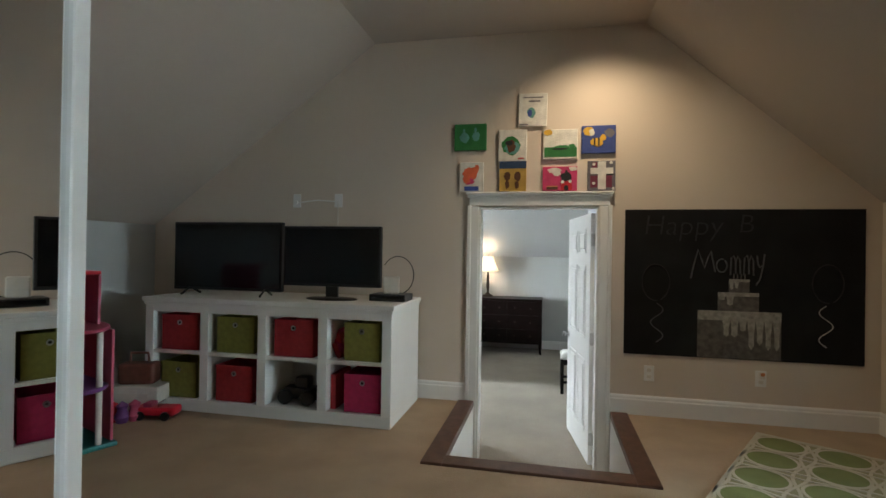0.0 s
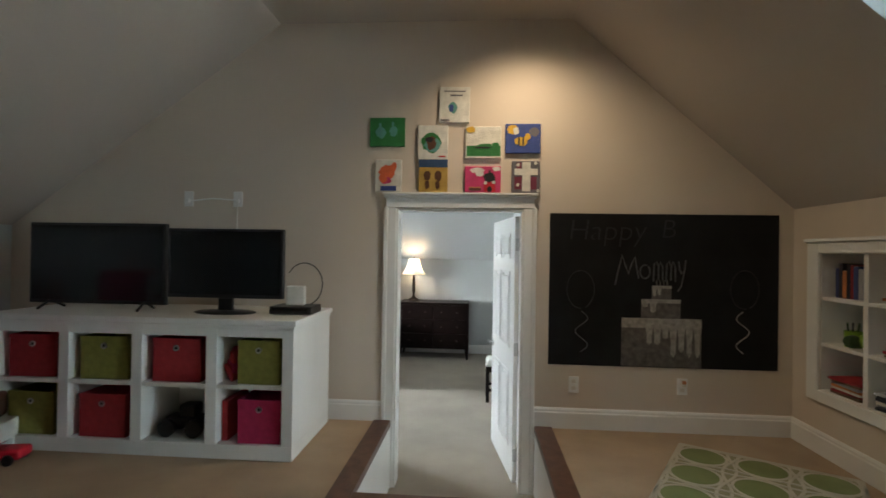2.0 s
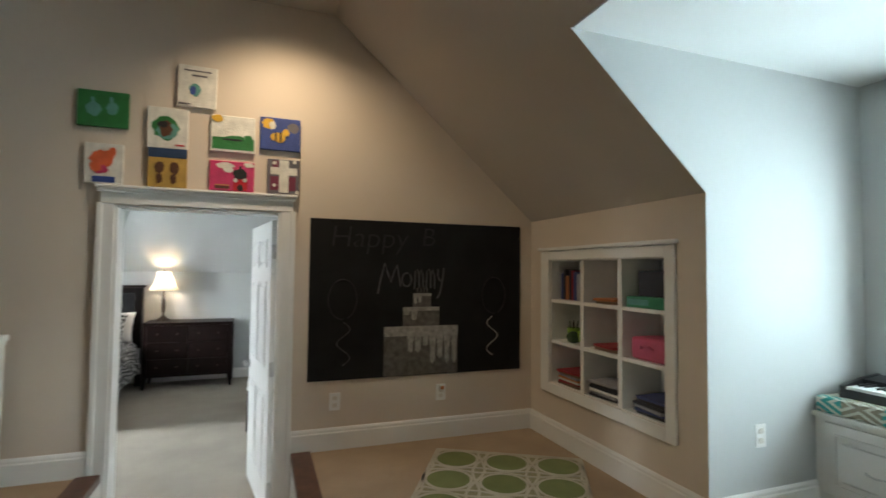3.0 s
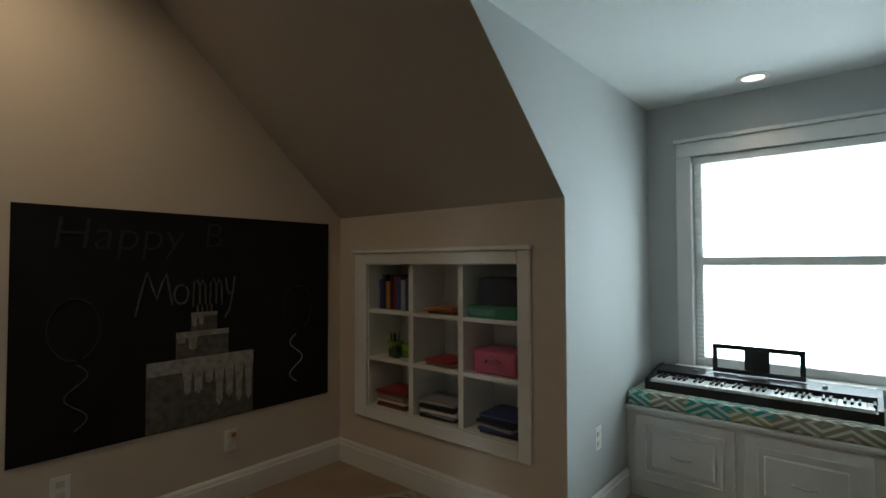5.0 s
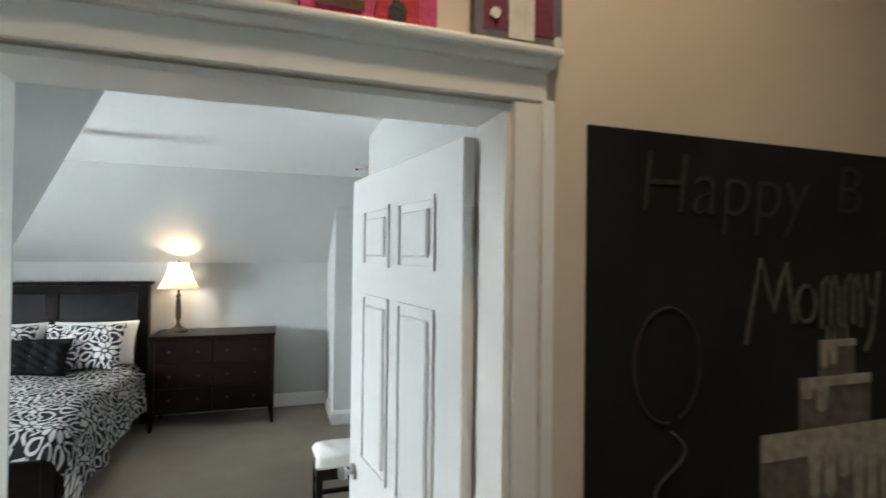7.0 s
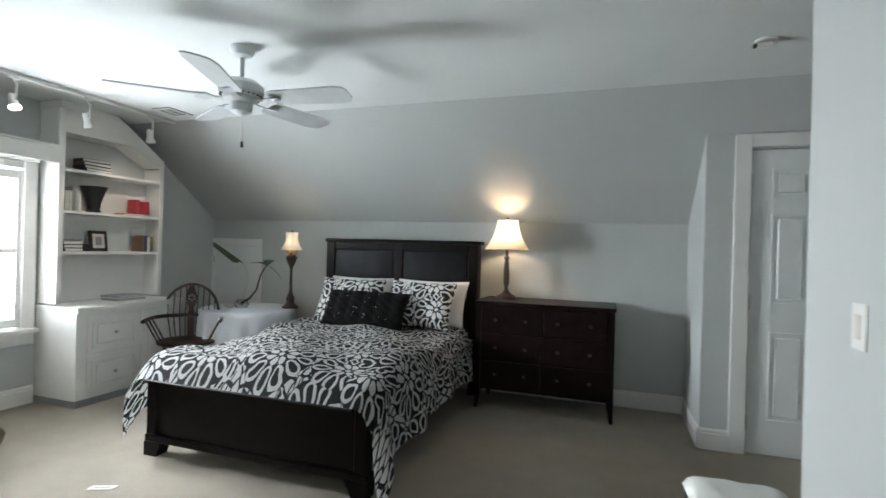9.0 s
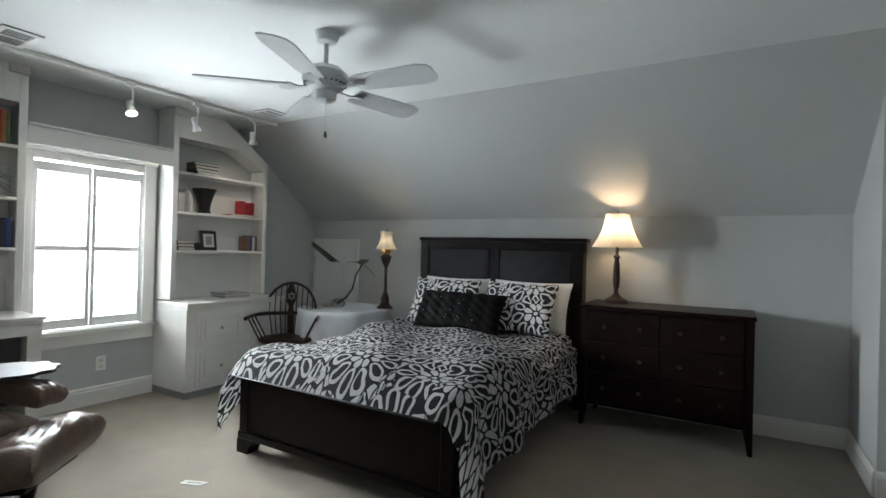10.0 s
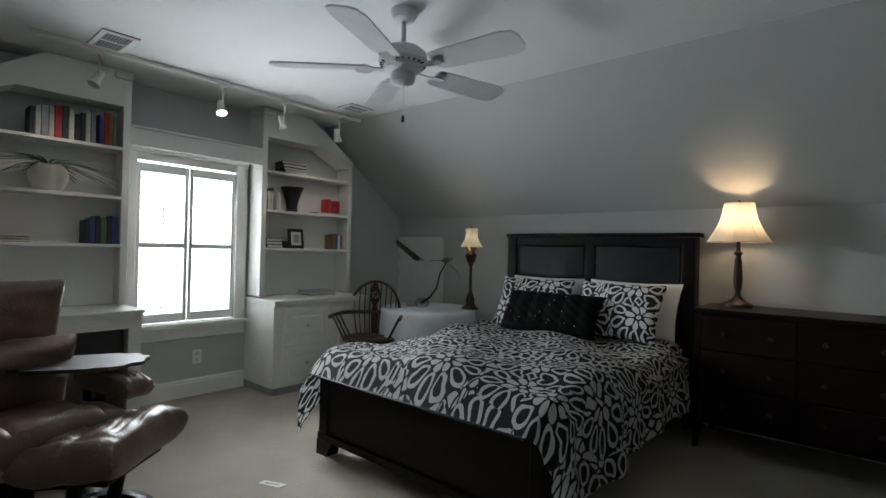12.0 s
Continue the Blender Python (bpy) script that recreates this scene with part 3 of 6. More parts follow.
n = 44
for i in range(n):
    z = .04 + (hh - .1) * i / n
    for sy in (-1, 1):
        ys = (-hw + .006, -hw + .05) if sy < 0 else (hw - .05, hw - .006)
        part("slat", B(.006, .03, ys[0], ys[1], z, z + .0018), WHITE, win)

OUT1, OUT2 = backdrop_material("bright_distance", 13.0, (0.69, 0.92, 1.0)), backdrop_material("bright_distance", 64.0, (0.81, 0.92, 1.0))
ob = structure("backdrop_east", B(DX + .55, DX + .56, DY0 - .35, DY1 + .15, 0.2, 2.5), OUT1, "bright hazy daylight beyond the dormer window", "backdrop")
ob = structure("backdrop_west", B(XW - .46, XW - .45, BY0 - .75, BY1 + .75, -0.95, 2.1), OUT2, "bright hazy daylight beyond the bedroom window", "backdrop")

win2 = thing("window_2", "bedroom window behind closed white plantation shutters", "window", (XW, (BY0 + BY1) / 2, BZ0))
win2["kind"] = "structure"
XU0 = -4.41 - XW       # depth of the bookcases beside the window
hw, hh = (BY1 - BY0) / 2, BZ1 - BZ0
part("head_casing", B(.001, .05, -hw - .10, hw + .10, hh + .0, hh + .12, bevel=.006), WHITE, win2)
part("crown", B(.001, .07, -hw - .10, hw + .10, hh + .122, hh + .15, bevel=.008), WHITE, win2)
for y0, y1 in ((-hw - .10, -hw), (hw, hw + .10)):
    part("casing", B(.001, .022, y0, y1, 0, hh, bevel=.005, seg=1), WHITE, win2)
part("window_sill", B(.001, .09, -hw - .10, hw + .10, -.035, -.002, bevel=.006), WHITE, win2)
part("apron", B(.001, .025, -hw - .10, hw + .10, -.14, -.037, bevel=.005, seg=1), WHITE, win2)
for s in (-1, 1):
    y0, y1 = (-hw + .004, -.004) if s < 0 else (.004, hw - .004)
    for a, b, z0, z1 in ((y0, y0 + .03, .01, hh - .08), (y1 - .03, y1, .01, hh - .08), (y0 + .03, y1 - .03, .01, .08), (y0 + .03, y1 - .03, hh - .15, hh - .08), (y0 + .03, y1 - .03, .62, .66)):
        part("shutter_rail", B(-.03, -.004, a, b, z0, z1, bevel=.003, seg=1), WHITE, win2)
    part("tilt_rod", B(-.004, .004, (y0 + y1) / 2 - .004, (y0 + y1) / 2 + .004, .12, .58), WHITE, win2)
    part("tilt_rod", B(-.004, .004, (y0 + y1) / 2 - .004, (y0 + y1) / 2 + .004, .69, hh - .2), WHITE, win2)
    for za, zb in ((.10, .60), (.67, hh - .17)):
        k = int((zb - za) / .055)
        for i in range(k):
            z = za + (i + .5) * (zb - za) / k
            part("louvre", B(-.018, .018, y0 + .032, y1 - .032, -.0025, .0025, bevel=.002, seg=1), WHITE, win2, m=Matrix.Translation((-.018, 0, z)) @ pose(0, 0, 0, 0, -22, 0))
part("valance", B(XU0 - .02, XU0, -.52, .53, hh - .0, hh + .13, bevel=.004, seg=1), WHITE, win2)
part("valance_cap", B(.072, XU0 + .012, -.52, .53, hh + .131, hh + .15, bevel=.004, seg=1), WHITE, win2)
part("shutter_head_strip", B(-.03, -.004, -hw, hw, hh - .06, hh - .001), WHITE, win2)
part("pane", B(-.09, -.086, -hw, hw, 0, hh), GLASS, win2).visible_shadow = False
for z0, z1 in ((0, .04), (hh / 2 - .02, hh / 2 + .02), (hh - .04, hh)):
    part("sash", B(-.11, -.07, -hw, hw, z0, z1), WHITE, win2)


# ---- playroom things ----
def book(w, d, h, material):
    bm = bmesh.new()
    box(bm, -w / 2, w / 2, -d / 2, d / 2, 0, h, bevel=min(.003, w / 6), seg=1)
    return bm


def book_row(x, y, z, n, axis, heights, cols, group, thick=0.03, depth=0.16, lean=0.0):
    """Upright books side by side; axis: the way the row runs."""
    pos = 0.0
    for i in range(n):
        w = thick * random.uniform(0.7, 1.3)
        h = heights * random.uniform(0.8, 1.05)
        c = cols[i % len(cols)]
        at = (x + (pos + w / 2 if axis == "x" else 0), y + (pos + w / 2 if axis == "y" else 0), z)
        t = thing("book", "upright book with a plain worn cover", "book", at, 0 if axis == "x" else 90, group)
        cover = part("cover", book(w, depth, h, None), BOOKS[c], t)
        part("page_block", B(-w / 2 + .003, w / 2 - .003, -depth / 2 + .006, depth / 2 - .004, h - .003, h + .001), PAPER, t)
        pos += w + .002


def book_stack(x, y, z, n, cols, group, w=0.22, d=0.16, h=0.022):
    zz = z
    for i in range(n):
        t = thing("book", "book lying flat in a stack", "book", (x + random.uniform(-.01, .01), y + random.uniform(-.01, .01), zz), random.uniform(-7, 7), group)
        part("cover", B(-w / 2, w / 2, -d / 2, d / 2, 0, h - .001, bevel=.002, seg=1), BOOKS[cols[i % len(cols)]], t)
        part("page_block", B(-w / 2 + .004, w / 2 + .001, -d / 2 + .004, d / 2 + .001, .004, h - .005), PAPER, t)
        zz += h


# cube storage unit
SX0, SX1, SY0, SY1, SH = -2.95, -0.95, 3.17, 3.90, 0.86
unit = thing("cube_shelf", "white eight-cube storage shelf along the gable wall", "shelf", ((SX0 + SX1) / 2, SY0, 0))
L2 = (SX1 - SX0) / 2
part("top", B(-L2 - .02, L2 + .02, -.02, SY1 - SY0, SH - .035, SH, bevel=.006), WHITE, unit)
part("top_moulding", B(-L2 - .008, L2 + .008, -.01, SY1 - SY0, SH - .06, SH - .036, bevel=.005), WHITE, unit)
part("plinth", B(-L2, L2, 0, SY1 - SY0, 0, .09, bevel=.003, seg=1), WHITE, unit)
part("back", B(-L2, L2, .40, .42, .09, SH - .06), WHITE, unit)
cw = (2 * L2 - .07) / 4
for i in range(5):
    x = -L2 + .035 + cw * i
    part("upright", B(x - .035, x + .035, 0, SY1 - SY0 if i in (0, 4) else .40, .09, SH - .061, bevel=.002, seg=1), WHITE, unit)
for i in range(4):
    part("shelf_board", B(-L2 + .07 + cw * i, -L2 + cw * (i + 1), .004, .40, .43, .455), WHITE, unit)
part("face_rail", B(-L2 + .07, L2 - .07, .002, .03, SH - .11, SH - .061), WHITE, unit)

binmat = [[RED, OLIVE, RED, OLIVE], [OLIVE, RED, None, PINKF]]
binname = {RED: "red", OLIVE: "olive green", PINKF: "magenta"}
for r in range(2):
    for c in range(4):
        mm = binmat[r][c]
        if mm is None:
            continue
        z = .4555 if r == 0 else .0905
        x = SX0 + .035 + cw * (c + .5) + (.05 if (r, c) in ((0, 3), (1, 3)) else 0)
        b = thing("storage_bin", binname[mm] + " fabric bin with a round eyelet, in the cube shelf", "bin", (x, SY0 + .19, z), random.uniform(-3, 3), "fabric bins")
        w, h = (.155 if c < 3 else .135), .27
        bm = bmesh.new()
        for q in ((-w, w, -.16, -.153), (-w, w, .153, .16), (-w, -w + .007, -.153, .153), (w - .007, w, -.153, .153)):
            box(bm, *q, 0, h, bevel=.002, seg=1)
        box(bm, -w, w, -.16, .16, 0, .008)
        part("bin_body", bm, mm, b)
        part("rim_seam", B(-w - .002, w + .002, -.163, -.159, h - .02, h), mm, b)
        ey = lathe([(.011, 0), (.019, 0), (.019, .004), (.011, .004), (.011, 0)], 18, cap=False)
        part("eyelet", ey, METAL, b, "metal eyelet", m=Matrix.Translation((0, -.161, h * .78)) @ pose(0, 0, 0, 90))
        part("eyelet_hole", lathe([(0, 0), (.011, 0), (.011, .003), (0, .003)], 14), BLACK, b, m=Matrix.Translation((0, -.1605, h * .78)) @ pose(0, 0, 0, 90))
# toys in the open cube
truck = thing("toy_truck", "black toy truck with big tyres in the cube shelf", "toy", (SX0 + .035 + cw * 2.5, SY0 + .16, .0905))
part("body", B(-.12, .12, -.06, .06, .06, .12, bevel=.02), BLACK, truck, smooth=True)
part("cab", B(-.03, .08, -.055, .055, .118, .20, bevel=.025), BLACK, truck, smooth=True)
for x in (-.09, .09):
    for y in (-.075, .075):
        part("wheel", lathe([(0, -.025), (.03, -.025), (.055, -.018), (.055, .018), (.03, .025), (0, .025)], 18), BLACK, truck, smooth=True, m=Matrix.Translation((x, y, .055)) @ pose(0, 0, 0, 90))
dl = thing("doll_clothes", "crumpled red and pink toy clothes in the cube shelf", "toy", (SX0 + .035 + cw * 3.16, SY0 + .13, .4555))
for i in range(5):
    part("garment", pillow(.10, .13, .05, n=8), (RED, PINKF, HOTRED)[i % 3], dl, m=Matrix.Translation((random.uniform(-.02, .02), i * .02, .05 + .025 * i)) @ pose(0, 0, 0, random.uniform(40, 80), random.uniform(-20, 20), random.uniform(0, 90)))
rb = thing("folder", "red folder beside the magenta bin", "folder", (SX0 + .035 + cw * 3.13, SY0 + .2, .0905))
part("cover", B(-.02, .02, -.14, .14, 0, .25, bevel=.003, seg=1), RED, rb)


def television(w, h, at, label, stand):
    t = thing("television", label, "television", at, stand[1])
    z = stand[2]
    part("bezel", B(-w / 2, w / 2, -.02, .025, z, z + h, bevel=.006), BLACK, t)
    part("screen", B(-w / 2 + .018, w / 2 - .018, -.023, -.018, z + .025, z + h - .018), SCREEN, t)
    part("rear_housing", B(-w / 2 + .15, w / 2 - .15, .024, .07, z + .05, z + h - .1, bevel=.02), BLACK, t)
    if stand[0] == "feet":
        for s in (-1, 1):
            part("foot", tube([(s * w * .36, -.1, .007), (s * w * .35, -.01, z + .02), (s * w * .34, .1, .007)], .009), BLACK, t)
    else:
        part("neck", B(-.05, .05, -.005, .025, .012, z + .05, bevel=.008), BLACK, t)
        part("base", lathe([(0, 0), (.2, 0), (.21, .006), (.19, .014), (.05, .02), (0, .02)], 32), BLACK, t, smooth=True, m=Matrix.Diagonal((1, .55, 1, 1)))


television(0.98, 0.555, (-2.45, 3.47, SH), "large black flat television on two feet on the shelf", ("feet", 0, .04))
television(0.80, 0.465, (-1.53, 3.45, SH), "smaller black flat television on an oval stand", ("base", 0, .10))
modem = thing("router", "white upright network router on the shelf", "router", (-1.07, 3.52, SH + .056), 10)
part("case", B(-.06, .06, -.04, .04, 0, .13, bevel=.012, seg=3), CERAMIC, modem, smooth=True)
cbx = thing("media_box", "flat black media box under the router", "media box", (-1.07, 3.52, SH))
part("case", B(-.14, .14, -.11, .11, .004, .055, bevel=.006), BLACK, cbx)
part("front_panel", B(-.12, .12, -.113, -.109, .014, .045), SCREEN, cbx)
cab = thing("cable", "black cable looping from the router to the wall", "cable", (-1.0, 3.6, SH))
part("cord", tube([(-.06 + .13 * math.cos(a), .05, .19 + .15 * math.sin(a)) for a in np.linspace(2.6, -1.3, 18)], .004, 6), BLACK, cab)
jack = thing("cable_plates", "two white wall plates joined by a cable raceway", "wall plate", (-1.92, YE, 1.68))
for x in (-.2, .2):
    part("plate", B(x - .038, x + .038, -.007, 0, -.06, .06, bevel=.003, seg=1), WHITE, jack)
    part("plug", B(x - .015, x + .015, -.03, -.006, -.03, .0, bevel=.004), WHITE, jack)
part("raceway", tube([(-.2, -.012, -.02), (0, -.012, .004), (.2, -.012, -.01)], .006, 8), WHITE, jack)
part("drop_cord", tube([(.2, -.015, -.03), (.2, -.012, -.2), (.205, -.02, -.5)], .004, 6), CERAMIC, jack)

# dolls' house
dh = thing("dolls_house", "pink and red three-storey plastic dolls' house with white posts", "toy house", (-2.86, 2.42, 0), -22)
part("base", B(-.30, .30, -.20, .20, 0, .03, bevel=.012), TEAL, dh)
for z, m_, sx in ((.36, PURPLE, .30), (.72, PINK, .30)):
    part("storey", lathe([(0, 0), (.34, 0), (.35, .008), (.34, .022), (0, .022)], 36), m_, dh, smooth=True, m=Matrix.Translation((0, 0, z)) @ Matrix.Diagonal((1, .65, 1, 1)))
part("roof", B(-.26, .10, -.17, .17, 1.06, 1.085, bevel=.01), HOTRED, dh)
part("rear_wall", B(-.26, .26, .17, .185, .03, .72), PINK, dh)
part("upper_wall", B(-.26, .08, .16, .175, .74, 1.06), PINK, dh)
part("side_wall", B(-.27, -.255, -.16, .17, .03, 1.06), HOTRED, dh)
part("red_door", B(-.08, .1, -.19, -.175, .03, .33, bevel=.01), HOTRED, dh)
for x, y, z1 in ((.10, -.18, 1.06), (.27, -.08, .76), (.27, .1, .74), (-.24, -.18, 1.06)):
    part("post", tube([(x, y, .03), (x, y, z1)], .018, 10), WHITE, dh, smooth=True)
for i in range(6):
    part("baluster", B(.12 + .03 * i, .128 + .03 * i, -.17 + .018 * i, -.162 + .018 * i, .74, .84), WHITE, dh)
part("balcony_rail", B(.11, .29, -.03, -.02, .83, .86), HOTRED, dh)
for x, z in ((-.12, .385), (.05, .385), (-.1, .745)):
    part("toy_chair_seat", B(x - .05, x + .05, -.06, .04, z + .06, z + .075, bevel=.004, seg=1), WHITE, dh)
    part("toy_chair_back", B(x - .05, x + .05, .03, .04, z + .07, z + .17, bevel=.004, seg=1), WHITE if z < .5 else TEAL, dh)
    for a in (-.04, .04):
        part("toy_chair_leg", B(x + a - .006, x + a + .006, -.05, -.04, z, z + .06), WHITE, dh)

bag = thing("toy_bag", "brown leather toy bag on a white box", "bag", (-2.95, 3.12, .2), 20)
part("bag_body", B(-.13, .13, -.07, .07, 0, .16, bevel=.03, seg=3), BROWNB, bag, smooth=True)
part("handle", tube([(-.07, 0, .15), (-.06, 0, .23), (.06, 0, .23), (.07, 0, .15)], .01), BROWNB, bag)
tb = thing("toy_box", "white cardboard box on the carpet", "box", (-2.93, 3.12, 0), 12)
part("carton", B(-.19, .19, -.12, .12, 0, .2, bevel=.005, seg=1), PAPER, tb)
part("label_panel", B(-.12, .12, -.123, -.119, .05, .15), CERAMIC, tb)
car = thing("toy_car", "red plastic toy convertible on the carpet", "toy car", (-2.66, 2.98, 0), 12)
part("body", B(-.15, .15, -.065, .065, .03, .09, bevel=.022, seg=3), HOTRED, car, smooth=True)
part("windscreen", B(.03, .04, -.05, .05, .085, .125), GLASS, car)
part("seat", B(-.08, -.02, -.045, .045, .08, .12, bevel=.01), PINK, car)
for x in (-.09, .09):
    for y in (-.066, .066):
        part("wheel", lathe([(0, -.012), (.03, -.012), (.034, 0), (.03, .012), (0, .012)], 16), BLACK, car, smooth=True, m=Matrix.Translation((x, y, .034)) @ pose(0, 0, 0, 90))
pt = thing("toy_figure_set", "heap of small pink plastic toys on the carpet", "toy", (-2.86, 2.82, 0), 30)
for i in range(4):
    part("toy_piece", lathe([(.0, 0), (.035, .0), (.05, .04), (.03, .09), (.04, .12), (0, .15)], 14), (PINK, HOTRED, PURPLE, PINK)[i], pt, smooth=True, m=Matrix.Translation((.07 * i - .1, .03 * (i % 2), 0)))

# chalkboard
cb = thing("chalkboard", "black chalkboard panel with a chalk birthday cake and writing", "chalkboard", (0.69, YE, 0.47))
CW, CH = 1.635, 1.125
part("panel", B(0, CW, -.006, -.001, 0, CH), SLATE, cb)


def chalk(points, material, r=0.006, name="chalk_line"):
    part(name, tube([(p[0], -.0065, p[1]) for p in points], r, 5), material, cb, m=Matrix.Diagonal((1, 1, 1, 1)))


def lettering(text, x, z, size, material, name="lettering"):
    cu = bpy.data.curves.new(name, "FONT")
    cu.body, cu.size, cu.extrude, cu.offset, cu.shear = text, size, 0.0008, -0.0035, 0.12
    tmp = bpy.data.objects.new(name, cu)
    me = bpy.data.meshes.new_from_object(tmp)
    bpy.data.objects.remove(tmp)
    me.materials.clear()
    me.materials.append(material)
    ob = new(name, me)
    ob.parent = cb
    ob.matrix_basis = pose(x, -.008, z, 90)
    return ob


for stroke in (((.48, .60), (.50, .70), (.53, .82), (.555, .74), (.575, .68), (.60, .76), (.62, .81), (.635, .73), (.65, .65)),
               [(.695 + .036 * math.cos(a), .70 + .05 * math.sin(a)) for a in np.linspace(1.2, 7.2, 14)],
               ((.755, .63), (.76, .76), (.775, .775), (.79, .74), (.79, .64)), ((.79, .73), (.805, .775), (.82, .74), (.822, .64)),
               ((.845, .63), (.85, .76), (.865, .78), (.88, .74), (.88, .64)), ((.88, .73), (.895, .78), (.91, .74), (.912, .63)),
               ((.935, .78), (.94, .72), (.955, .69), (.975, .71)), ((.985, .79), (.975, .70), (.955, .60), (.93, .56))):
    chalk(stroke, CHALK, .0065, "letter_stroke")
lettering("Happy", .13, .93, .22, CHALKF)
lettering("B", .80, .95, .2, CHALKF)


def tier(x0, x1, z0, z1, seed):
    part("cake_tier", B(x0, x1, -.0085, -.0062, z0, z1), CHALKM, cb)
    rnd = random.Random(seed)
    n = max(4, int((x1 - x0) / .052))
    top = z1 - (z1 - z0) * .20
    part("icing", B(x0, x1, -.0105, -.0087, top, z1), CHALKW, cb)
    for i in range(n):
        a, w = x0 + (x1 - x0) * i / n, (x1 - x0) / n
        ln = (z1 - z0) * rnd.choice((.0, .22, .35, .5, .6))
        if ln > .02:
            q = rnd.uniform(.12, .22)
            drip = [(a + w * .02, top), (a + w * .98, top), (a + w * (1 - q), top - ln * .5), (a + w * (1.02 - q), top - ln * .85), (a + w * .5, top - ln), (a + w * (q - .02), top - ln * .85), (a + w * q, top - ln * .5)]
            part("icing_drip", P(drip, "y", -.0104, -.0088), CHALKW, cb)


tier(.53, 1.10, 0.005, .36, 2), tier(.67, .95, .36, .50, 4), tier(.745, .885, .50, .60, 6)
for i in range(4):
    part("candle", B(.775 + .025 * i, .783 + .025 * i, -.0085, -.0062, .60, .64), CHALKM, cb)
for cx, cz, sgn in ((.23, .56, 1), (1.40, .58, -1)):
    chalk([(cx + .10 * math.cos(a), cz + .14 * math.sin(a)) for a in np.linspace(-1.2, 4.8, 26)], CHALKF, .005)
    chalk([(cx + sgn * .01 + .045 * math.sin(s * 9.5) * sgn, cz - .16 - .30 * s) for s in np.linspace(0, 1, 22)], CHALK if sgn > 0 else CHALKW, .004)


def wall_plate(x, y, z, rz, what):
    p = thing("outlet" if what == "outlet" else "light_switch", "white wall plate with " + ("two sockets" if what == "outlet" else "a rocker switch"), "outlet", (x, y, z), rz)
    part("plate", B(-.038, .038, -.006, 0, -.06, .06, bevel=.003, seg=1), WHITE, p)
    for dz in ((-.025, .025) if what == "outlet" else (0,)):
        part("socket", B(-.016, .016, -.009, -.005, dz - (.014 if what == "outlet" else .032), dz + (.014 if what == "outlet" else .032), bevel=.003, seg=1), CERAMIC, p)
    return p


wall_plate(0.88, YE, 0.325, 0, "outlet"), wall_plate(1.66, YE, 0.335, 0, "outlet")
nl = thing("night_light", "small amber night light plugged into the outlet", "night light", (1.66, YE - .009, 0.36))
part("body", B(-.018, .018, -.03, 0, -.02, .03, bevel=.007), CERAMIC, nl)
part("lens", B(-.014, .014, -.036, -.029, .002, .026, bevel=.004), BOOKS[5], nl)
wall_plate(2.78, DY1, 0.42, 0, "outlet"), wall_plate(XW, 6.72, -0.17, 90, "outlet"), wall_plate(0.57, 5.82, 0.72, -90, "switch")


# canvases over the door
ART = {n: mat("acrylic_paint", c, 0.6, 0.15, 18, 0.3, 90) for n, c in dict(green=(.02, .17, .04), white=(.68, .66, .60), blue=(.03, .06, .25), yellow=(.60, .36, .03), orange=(.65, .12, .04),
       sand=(.45, .28, .06), navy=(.02, .05, .12), brown=(.09, .035, .015), pink=(.55, .04, .14), black=(.012, .012, .014), grey=(.13, .12, .14), teal=(.10, .28, .25), plum=(.16, .02, .05), red=(.5, .01, .02)).items()}


def canvas(x0, x1, z0, z1, ground, label, shapes, tilt=0.0):
    w, h = x1 - x0, z1 - z0
    c = thing("canvas_painting", label, "painting", ((x0 + x1) / 2, YE, (z0 + z1) / 2), 0, "canvases above the door")
    c.matrix_basis = c.matrix_basis @ pose(0, 0, 0, 0, tilt, 0)
    part("canvas", B(-w / 2, w / 2, -.024, -.001, -h / 2, h / 2, bevel=.003, seg=1), ART[ground], c)
    for i, s in enumerate(shapes):
        y = -.0245 - .0008 * i
        if s[0] == "r":
            _, col, a, b, e, f = s
            bm = B(a * w - w / 2, b * w - w / 2, y - .0006, y + .001, e * h - h / 2, f * h - h / 2)
        else:
            _, col, a, e, r, f = s
            rr = random.Random(i)
            poly = [(a * w - w / 2 + r * w * math.cos(q) * rr.uniform(.8, 1.1), e * h - h / 2 + f * h * math.sin(q) * rr.uniform(.8, 1.1)) for q in np.linspace(0, 6.283, 19)[:-1]]
            bm = P(poly, "y", y - .0006, y + .001)
        part("paint_patch", bm, ART[col], c)


canvas(-.15, .08, 2.27, 2.54, "white", "white canvas with a small blue hand-painted blot", [("o", "teal", .45, .42, .15, .16), ("o", "blue", .40, .40, .08, .12), ("r", "grey", .15, .85, .86, .89), ("r", "grey", .35, .75, .74, .78), ("r", "grey", .05, .35, .05, .08)], 1)
canvas(-.68, -.41, 2.09, 2.31, "green", "green canvas with two pale handprints", [("o", "teal", .32, .48, .15, .2), ("o", "teal", .68, .52, .12, .2), ("o", "teal", .30, .72, .04, .1), ("o", "teal", .66, .76, .04, .1)])
canvas(-.31, -.08, 1.99, 2.25, "white", "white canvas with a green painted animal", [("o", "green", .45, .5, .33, .3), ("o", "teal", .5, .42, .28, .22), ("o", "brown", .45, .48, .16, .22), ("o", "black", .38, .58, .14, .08), ("r", "red", .7, .92, .07, .11)])
canvas(.05, .32, 2.0, 2.24, "white", "canvas of a yellow sun over a dark green field", [("r", "green", .04, .98, .07, .40), ("o", "green", .55, .40, .22, .07), ("o", "green", .84, .43, .1, .07), ("o", "black", .5, .34, .25, .03), ("o", "yellow", .15, .9, .13, .11)])
